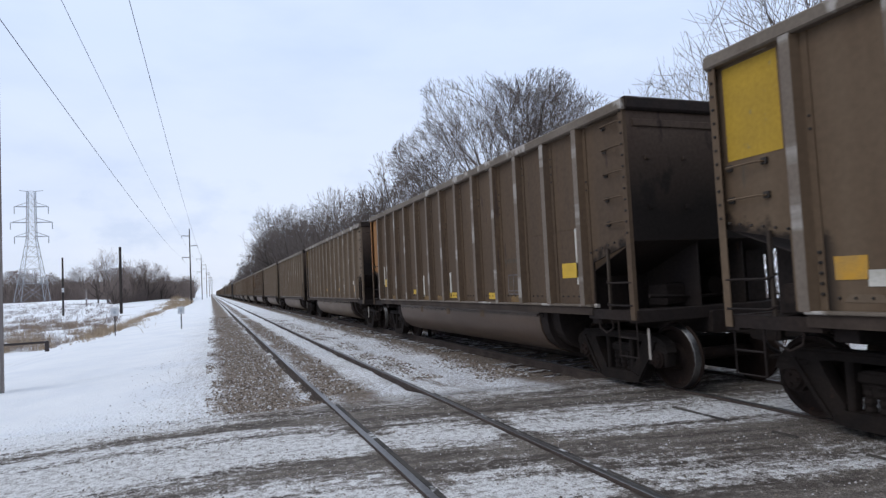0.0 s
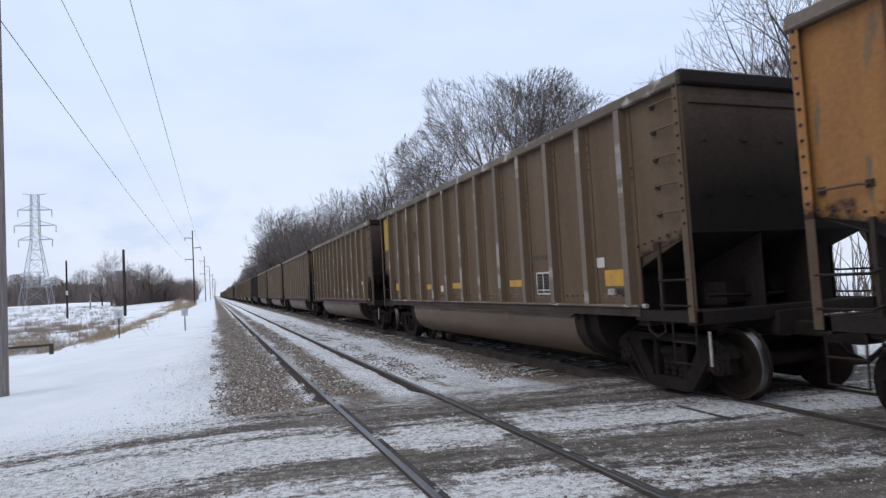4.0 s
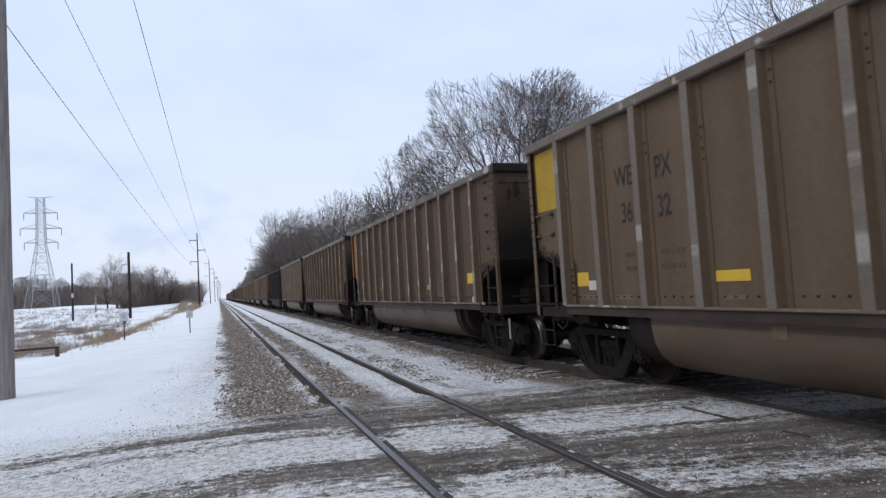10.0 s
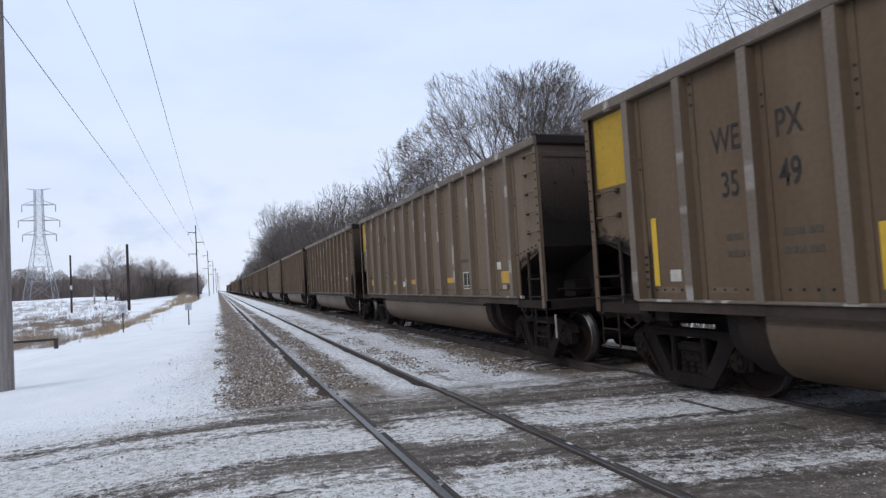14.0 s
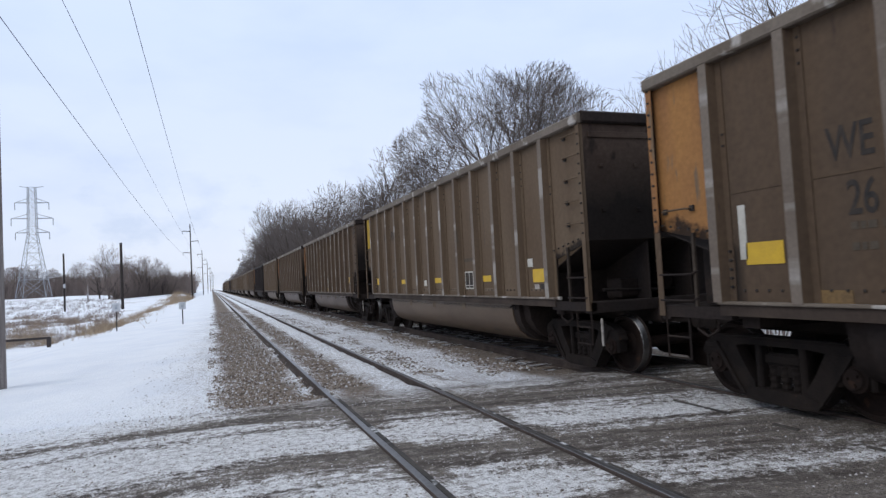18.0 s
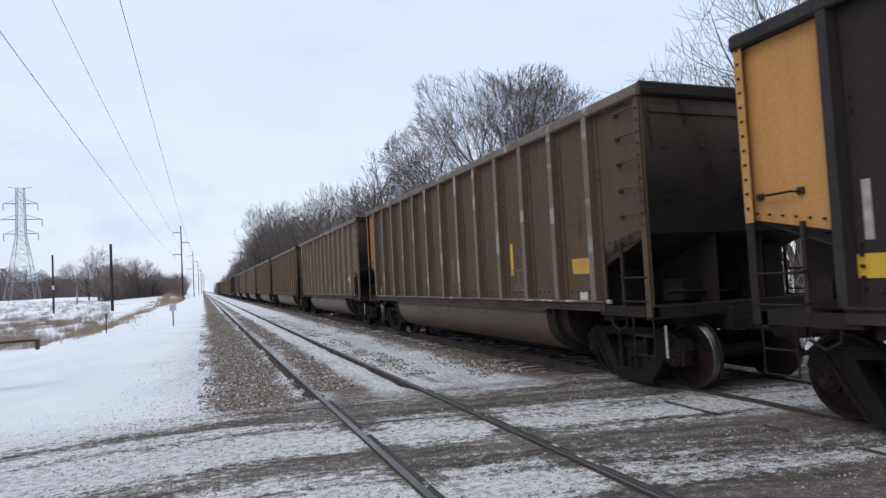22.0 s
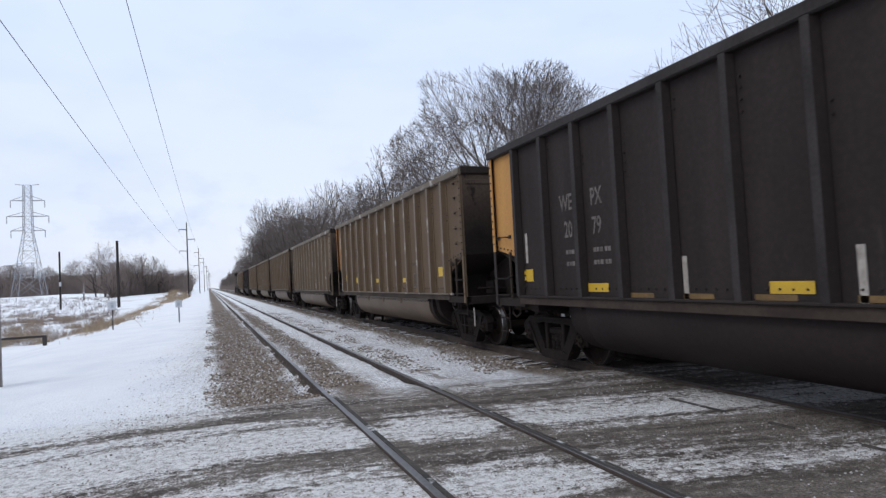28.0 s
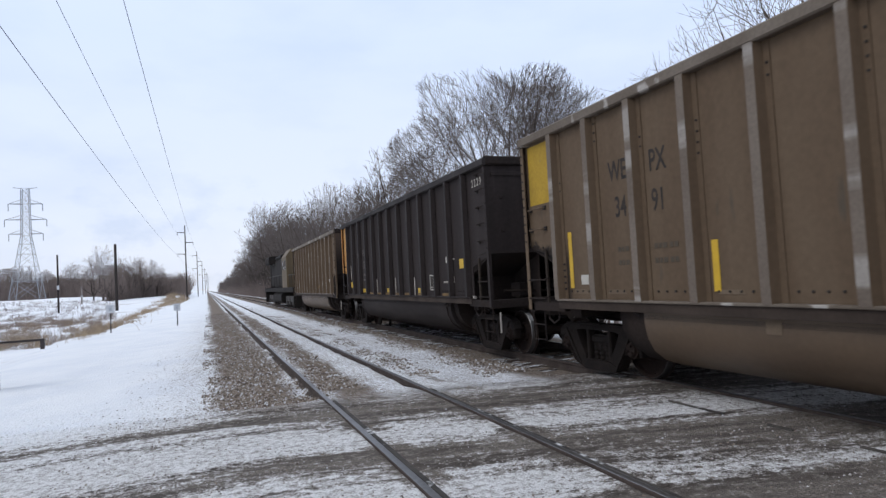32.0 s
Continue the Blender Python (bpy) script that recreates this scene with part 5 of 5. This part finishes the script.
def tower(at, height):
    t = thing("transmission_tower", "pale galvanised lattice transmission tower in the snowy field", "pylon", at)
    def half(z):
        q = z / height
        return 3.7 - 2.6 * q / 0.575 if q < 0.575 else 1.1 - 0.2 * (q - 0.575) / 0.425
    lv = [height * q for q in (0, 0.17, 0.30, 0.41, 0.50, 0.575, 0.65, 0.72, 0.79, 0.862, 0.93, 1.0)]
    cor = ((-1, -1), (1, -1), (1, 1), (-1, 1))
    for sx, sy in cor:
        part("leg", mesh("leg", tube([(sx * half(z), sy * half(z), z) for z in lv], 0.085, 4)), GALV, t)
    for za, zb in zip(lv, lv[1:]):
        for (ax, ay), (bx, by) in zip(cor, cor[1:] + cor[:1]):
            a, b = half(za), half(zb)
            for br in (tube([(ax * a, ay * a, za), (bx * b, by * b, zb)], 0.045, 4), tube([(bx * a, by * a, za), (ax * b, ay * b, zb)], 0.045, 4), tube([(ax * b, ay * b, zb), (bx * b, by * b, zb)], 0.045, 4)):
                part("brace", mesh("brace", br), GALV, t)
    for z, w in ((0.592, 4.15), (0.72, 5.1), (0.862, 4.15)):
        for s in (-1, 1):
            arm = part("cross_arm", mesh("cross_arm", join(tube([(s * 0.9, -0.9, z * height), (s * w, 0, z * height)], 0.09, 4), tube([(s * 0.9, 0.9, z * height), (s * w, 0, z * height)], 0.09, 4), tube([(s * 0.9, 0, z * height + 1.3), (s * w, 0, z * height)], 0.08, 4))), GALV, t)
            part("insulator", mesh("insulator", tube([(s * w, 0, z * height), (s * w, 0, z * height - 2.0)], 0.12, 5)), GALV, arm)
    for s in (-1, 1):
        part("peak", mesh("peak", tube([(s * 0.8, 0, height), (s * 2.95, 0, height + 0.3)], 0.09, 4)), GALV, t)
    return t


tower((-46.9, 205.0, 1.75), 31.5)

for at, h, w in (((-5.15, 40.0, -0.75), 1.95, 0.42), ((-1.62, 39.0, -0.30), 1.35, 0.36)):
    s = thing("trackside_sign", "small pale square sign on a thin dark post in snow", "sign", at, group="trackside signs")
    part("post", mesh("post", box(-0.03, 0.03, -0.02, 0.02, -0.3, h)), GATE_STEEL, s)
    pl = part("sign_plate", mesh("sign_plate", box(-w / 2, w / 2, -0.04, -0.022, h - w * 1.15, h)), SIGN_WHITE, s)
    part("sign_mark", mesh("sign_mark", join(box(-0.07, 0.07, -0.046, -0.041, h - w * 0.85, h - w * 0.45), box(-0.12, 0.12, -0.046, -0.041, h - w * 0.35, h - w * 0.25))), GALV, pl, "unreadable dark marking")

gate = thing("barrier_arm", "low dark steel barrier bar on a short post", "gate", (-6.45, 30.0, -0.86))
part("bar", mesh("bar", box(-2.2, 0.1, -0.05, 0.05, 0.86, 0.95, 0.01)), GATE_STEEL, gate)
part("end_post", mesh("end_post", box(0.0, 0.14, -0.07, 0.07, 0.52, 0.95, 0.01)), GATE_STEEL, gate)
part("support", mesh("support", box(-2.0, -1.85, -0.07, 0.07, -0.3, 0.9, 0.01)), GATE_STEEL, gate)

for at, h, r, words in (((-23.1, 120.0, -1.0), 10.0, 0.16, "dark wooden post with a white band in the field"), ((-14.2, 118.0, -1.0), 11.4, 0.24, "stout dark wooden pole before the brush"), ((-24.6, 150, 0.3), 3.7, 0.16, "short pale post in the snowy field")):
    p = thing("wooden_pole", words, "pole", at, group="field poles")
    part("shaft", mesh("field_shaft", tube([(0, 0, -0.5), (0, 0, h)], [r, r * 0.85], 8)), DARK_WOOD if h > 6 else POLE_WOOD, p)
    if r < 0.2:
        part("band", mesh("band", tube([(0, 0, h * 0.42), (0, 0, h * 0.49)], r * 1.1, 8)), SIGN_WHITE, p, "white band")


# ---- bare trees ----
def bare_tree(seed, height, wide, low, kids, stem=0.2, fine=0.006, lean=(), spread=(14, 50), wob=0.16):
    """Trunk piece and crown piece of a leafless tree: arching limbs that fork again and again inside a lobed dome.
    lean: limbs of their own beside the even ones, as (azimuth, degrees off upright, share of the height)."""
    rnd = random.Random(seed)
    thick, thin = [], []
    mid = height * (0.5 + low / 2)

    def inside(q):
        d = Vector((q.x / wide, q.y / wide, (q.z - mid) / (height - mid)))
        return d.length < 1 + 0.30 * noise.noise(d.normalized() * 2.1 + Vector((seed, 0, 0)))

    def grow(p, d, length, r, level):
        count = 6 if level == 1 else (4 if level < 4 else 3)
        pts, ways = [p], [d]
        for i in range(count):
            up = 0.10 if level == 1 else (0.04 if level < 4 else 0.0)
            out = Vector((pts[-1].x / wide, pts[-1].y / wide, (pts[-1].z - mid * 0.75) / (height - mid)))
            stray = wob if level < 3 else wob * 0.6
            d = (d + Vector((rnd.gauss(0, 1), rnd.gauss(0, 1), rnd.gauss(0, 1))) * stray + Vector((0, 0, up)) + out * (0.03 if level == 1 else 0.07)).normalized()
            q = pts[-1] + d * length / count
            if not inside(q) and i > (2 if level == 1 else 0):
                break
            pts.append(q)
            ways.append(d)
        end = max(r * 0.16, fine * 0.7)
        k = len(pts) - 1
        radii = [r + (end - r) * i / k for i in range(k + 1)]
        piece = tube(pts, radii, 7 if r > 0.07 else (4 if r > 0.025 else 3), False)
        (thick if r > 0.05 else thin).append(piece)
        if level > len(kids) - 1:
            return
        start = 0.30 if level == 1 else 0.18
        az = rnd.uniform(0, 6.28)
        for j in range(kids[level]):
            f = start + (1 - start) * (j + rnd.uniform(0.2, 1.0)) / kids[level]
            i = min(k - 1, int(f * k))
            q = pts[i].lerp(pts[i + 1], f * k - i)
            w = ways[i + 1]
            az += 2.4 + rnd.uniform(-0.5, 0.5)
            a = w.orthogonal().normalized()
            out = a * math.cos(az) + w.cross(a) * math.sin(az)
            ang = radians(rnd.uniform(22, 50) if level < 3 else rnd.uniform(18, 42))
            ratio = (0.62 if level == 1 else 0.60) * (1.2 - 0.55 * f) * rnd.uniform(0.75, 1.2)
            grow(q, (w * math.cos(ang) + out * math.sin(ang)).normalized(), length * ratio, max((r + (end - r) * f) * 0.62, fine), level + 1)

    base = Vector((rnd.gauss(0, 0.2), rnd.gauss(0, 0.2), -0.4))
    fork = Vector((0, 0, height * stem))
    r0 = height * 0.017
    thick.append(tube([base, base.lerp(fork, 0.5) + Vector((rnd.gauss(0, 0.1), rnd.gauss(0, 0.1), 0)), fork], [r0 * 1.3, r0, r0 * 0.95], 9, False))
    turn = rnd.uniform(0, 6.28)
    limbs = [(turn + 2.4 * i, rnd.uniform(*spread), 0.86 * (1 - stem) * rnd.uniform(0.85, 1.05)) for i in range(kids[0])] + list(lean)
    for az, off, share in limbs:
        a = radians(off)
        grow(fork - Vector((0, 0, rnd.uniform(0, 0.06) * height)), Vector((math.cos(az) * math.sin(a), math.sin(az) * math.sin(a), math.cos(a))), height * share, r0 * 0.62, 1)
    return join(*thick), join(*thin)


TREES = []
for seed, h, wide, low, kids, stem, fine, lean, spread in (
        (1, 14, 4.3, 0.28, (6, 7, 6, 4, 3), 0.2, 0.0085, (), (10, 40)), (2, 14, 6.1, 0.24, (9, 8, 7, 5, 3), 0.2, 0.0085, ((2.75, 57, 0.64),), (10, 46)),
        (3, 13, 3.8, 0.25, (6, 6, 6, 3), 0.2, 0.015, (), (12, 46)), (4, 12, 4.2, 0.15, (7, 6, 5, 3), 0.14, 0.015, (), (15, 55)),
        (5, 14, 4.6, 0.22, (6, 7, 5, 3), 0.2, 0.015, (), (12, 50)), (6, 8, 3.6, 0.02, (8, 6, 5, 3), 0.03, 0.012, (), (15, 65)), (7, 14, 5.0, 0.12, (7, 6, 5, 4), 0.2, 0.008, (), (12, 46))):
    a, b = bare_tree(seed, h, wide, low, kids, stem, fine, lean, spread)
    top = max(v[2] for v in b[0])
    TREES.append((mesh("trunk", a), mesh("crown", b), top))


def plant(kind, x, y, size, turn, words="leafless grey-brown tree behind the train", group="trees along the track", twig=None):
    """A tree whose top stands at the height size over the rails."""
    tr, cr, h = TREES[kind]
    z = ground_height(x, y)
    t = thing("tree", words, "tree", (x, y, z), group=group)
    t.scale = ((size - z) / h,) * 3
    t.rotation_euler = (0, 0, turn)
    part("trunk", tr, BARK, t)
    part("crown", cr, twig or TWIG, t)
    return t


rt = random.Random(11)
# the big trees that stand out, then the row along the line
for kind, x, y, size, turn in ((1, 18.3, 37.2, 15.9, 0.0), (0, 23.4, 37.2, 15.3, 1.0), (2, 15.4, 45.5, 10.6, 2.0), (4, 20.0, 47.0, 12.6, 0.4), (2, 27.5, 34.5, 12.6, 3.0), (6, 21.6, 17.2, 14.2, 1.0), (6, 23.2, 14.2, 13.5, 4.0), (6, 20.6, 22.6, 11.9, 2.0), (0, 24.5, 20.0, 12.0, 3.3), (4, 23.0, 27.0, 9.6, 5.0), (2, 19.5, 29.5, 10.4, 0.7), (0, 28.0, 19.0, 13.0, 2.2)):
    plant(kind, x, y, size, turn, "tall leafless tree with fine grey twigs")
y = 50.0
while y < 640:
    tall = 12.6 + 1.4 * step(62, 86, y) + 3.6 * step(90, 125, y) - 6.5 * step(150, 235, y) - 2.2 * step(250, 420, y)
    for row in range(2):
        plant(2 + rt.randrange(3), 14.4 - 1.6 * step(70, 150, y) + row * 4.2 + rt.uniform(-1.0, 1.0), y + rt.uniform(-1.5, 1.5), tall * rt.uniform(0.82, 1.08), rt.uniform(0, 6.28))
    y += 5.6 + 0.014 * (y - 50)


def brush(name, words, n, spot, height, seed, r=0.03, lean=0.35, mat=None, cat="brush"):
    rnd = random.Random(seed)
    pieces = []
    for i in range(n):
        x, y, hs = spot(rnd)
        z = ground_height(x, y) - 0.1
        h = height * hs * rnd.uniform(0.55, 1.0)
        d = Vector((rnd.gauss(0, lean), rnd.gauss(0, lean), 1)).normalized()
        p = Vector((x, y, z))
        pieces.append(tube([p, p + d * h * 0.5, p + d * h + Vector((rnd.gauss(0, 0.2 * h), rnd.gauss(0, 0.2 * h), 0)) * 0.5], [r, r * 0.7, r * 0.3], 3, False))
    return thing(name, words, cat, kind="stuff", me=mesh(name, join(*pieces)), material_=mat or BRUSH)


brush("undergrowth", "dense leafless brush under the trees", 3600, lambda r: (11.5 + 13 * r.random(), 14 + 330 * r.random() ** 1.5, 1.0), 4.5, 21, 0.03)
brush("undergrowth", "far leafless brush under the trees", 6000, lambda r: (10.8 + 9 * r.random(), 120 + 560 * r.random() ** 1.3, 1.0), 5.5, 29, 0.05)
def tufts(r, spot, cut):
    """A spot kept only inside uneven clumps."""
    while True:
        x, y = spot(r)
        if noise.noise(Vector((x * 0.55, y * 0.22, 6.0))) > cut + r.uniform(-0.1, 0.1):
            return x, y, r.uniform(0.4, 1.0)


def bank(r):
    q = r.random()
    return -5.6 - 3.4 * q + r.gauss(0, 0.8), 41 + 100 * q ** 1.2 + r.gauss(0, 3)


def low_field(r):
    yy = 43 + 60 * r.random() ** 1.3
    return -yy * r.uniform(0.14, 0.29), yy


def thicket_spot(r):
    q = r.random()
    top = 0.62 + 0.38 * step(0, 0.3, q) - 0.82 * step(0.48, 0.9, q)
    return -21.5 + 16 * q, 158 + 16 * r.random() + 26 * q, top * (0.68 + 0.55 * noise.noise(Vector((q * 17, 0, 8)))) * (0.7 + 0.3 * r.random())


def far_spot(r):
    q = r.random()
    return -78 + 72 * q, 226 + 40 * r.random(), 0.85 + 0.3 * noise.noise(Vector((q * 19, 0, 3)))


def wide_field(r):
    yy = 70 + 95 * r.random()
    return -yy * r.uniform(0.12, 0.36), yy


brush("far_brush", "band of leafless brush across the low field", 15000, far_spot, 8.6, 22, 0.06, 0.3)
brush("thicket", "thicket of bare bushes by the pole line", 3800, thicket_spot, 9.0, 23, 0.03, 0.32)
brush("weeds", "grey-brown weeds standing in the far field", 7000, lambda r: tufts(r, wide_field, 0.04), 1.0, 27, 0.02, 0.5, BRUSH, "weeds")
brush("dry_grass", "tufts of straw-coloured dry grass along the bank", 2600, lambda r: tufts(r, bank, 0.14), 0.9, 24, 0.012, 0.5, DRY_GRASS, "grass")
brush("dry_grass", "patches of brown weeds standing in the snowy field", 5200, lambda r: tufts(r, low_field, 0.20), 1.0, 25, 0.012, 0.5, DRY_GRASS, "grass")
brush("dry_grass", "brown grass on the bank by the pole line", 2000, lambda r: tufts(r, lambda q: (-4.2 - 4.5 * q.random(), 105 + 75 * q.random()), -0.02), 1.4, 28, 0.02, 0.4, DRY_GRASS, "grass")
brush("weeds", "dark bare weed stalks poking through the field snow", 2500, lambda r: tufts(r, low_field, 0.02), 1.2, 26, 0.01, 0.5, BRUSH, "weeds")
for i in range(22):
    q = i / 21
    top = 7.6 + 3.4 * step(0, 0.3, q) - 7.6 * step(0.46, 0.9, q)
    plant(5 if i % 3 else 3, -21 + 15.5 * q + rt.uniform(-1.0, 1.0), 160 + 30 * q + rt.uniform(-4, 8), top * rt.uniform(0.85, 1.05), rt.uniform(0, 6.28), "leafless bush-like tree across the field", "field trees", BRUSH)
for x, y, size in ((-22.8, 166, 14.0), (-25.4, 170, 11.0)):
    plant(3, x, y, size, rt.uniform(0, 6.28), "small leafless tree rising over the thicket", "field trees", BRUSH)
for i in range(26):
    plant(rt.randrange(5), -76 + 54 * i / 25 + rt.uniform(-2, 2), 240 + rt.uniform(-12, 25), rt.uniform(10, 14.5), rt.uniform(0, 6.28), "distant leafless tree across the field", "field trees", BRUSH)


# ---- what moves ----
def train_place(t):
    """Distance along the track of the first car's near end."""
    knots = ((0, -0.22), (3, 0.17), (6, 0.20), (7, 0.02), (8, 0.02), (10, 0.14), (11, 0.13), (13, -0.2), (14, -0.24), (16.5, -0.15), (18, -0.26), (20, -0.36), (22, -0.33), (24, -0.37), (25, -0.32), (27.5, 0.25), (30, 0.29), (32, 0.42))
    extra = np.interp(t, [k for k, e in knots], [e for k, e in knots])
    return 7.149 - 20.6104 * t + float(extra)


def motions():
    times = (0, 3, 6, 7, 8, 10, 11, 13, 14, 16.5, 18, 20, 22, 24, 25, 27.5, 30, 32)
    for k, car in train.items():
        # the locomotive runs with its nose to the cars
        back, turn = (21.6, 180) if k == 43 else (0.0, 0)
        walk(car, [(t, pose(TRACK_FAR, train_place(t) + PITCH * k + back, 0, 0, 0, turn)) for t in times])
    # all wheels turn alike; wheelsets at the same place of their truck share one set of keys
    keyed = {}
    for car in train.values():
        for o in car.children_recursive:
            if o.name.split(".")[0] != "wheelset":
                continue
            place = tuple(round(c, 3) for c in o.location)
            if place not in keyed:
                rows = []
                for i in range(961):
                    t = i / 30
                    turn = (7.149 - train_place(t)) / 0.457
                    rows.append((t, Matrix.Translation(place) @ Matrix.Rotation(turn, 4, "X")))
                walk(o, rows)
                keyed[place] = o.animation_data
            else:
                o.rotation_mode = "QUATERNION"
                o.animation_data_create()
                o.animation_data.action = keyed[place].action
                o.animation_data.action_slot = keyed[place].action_slot


motions()
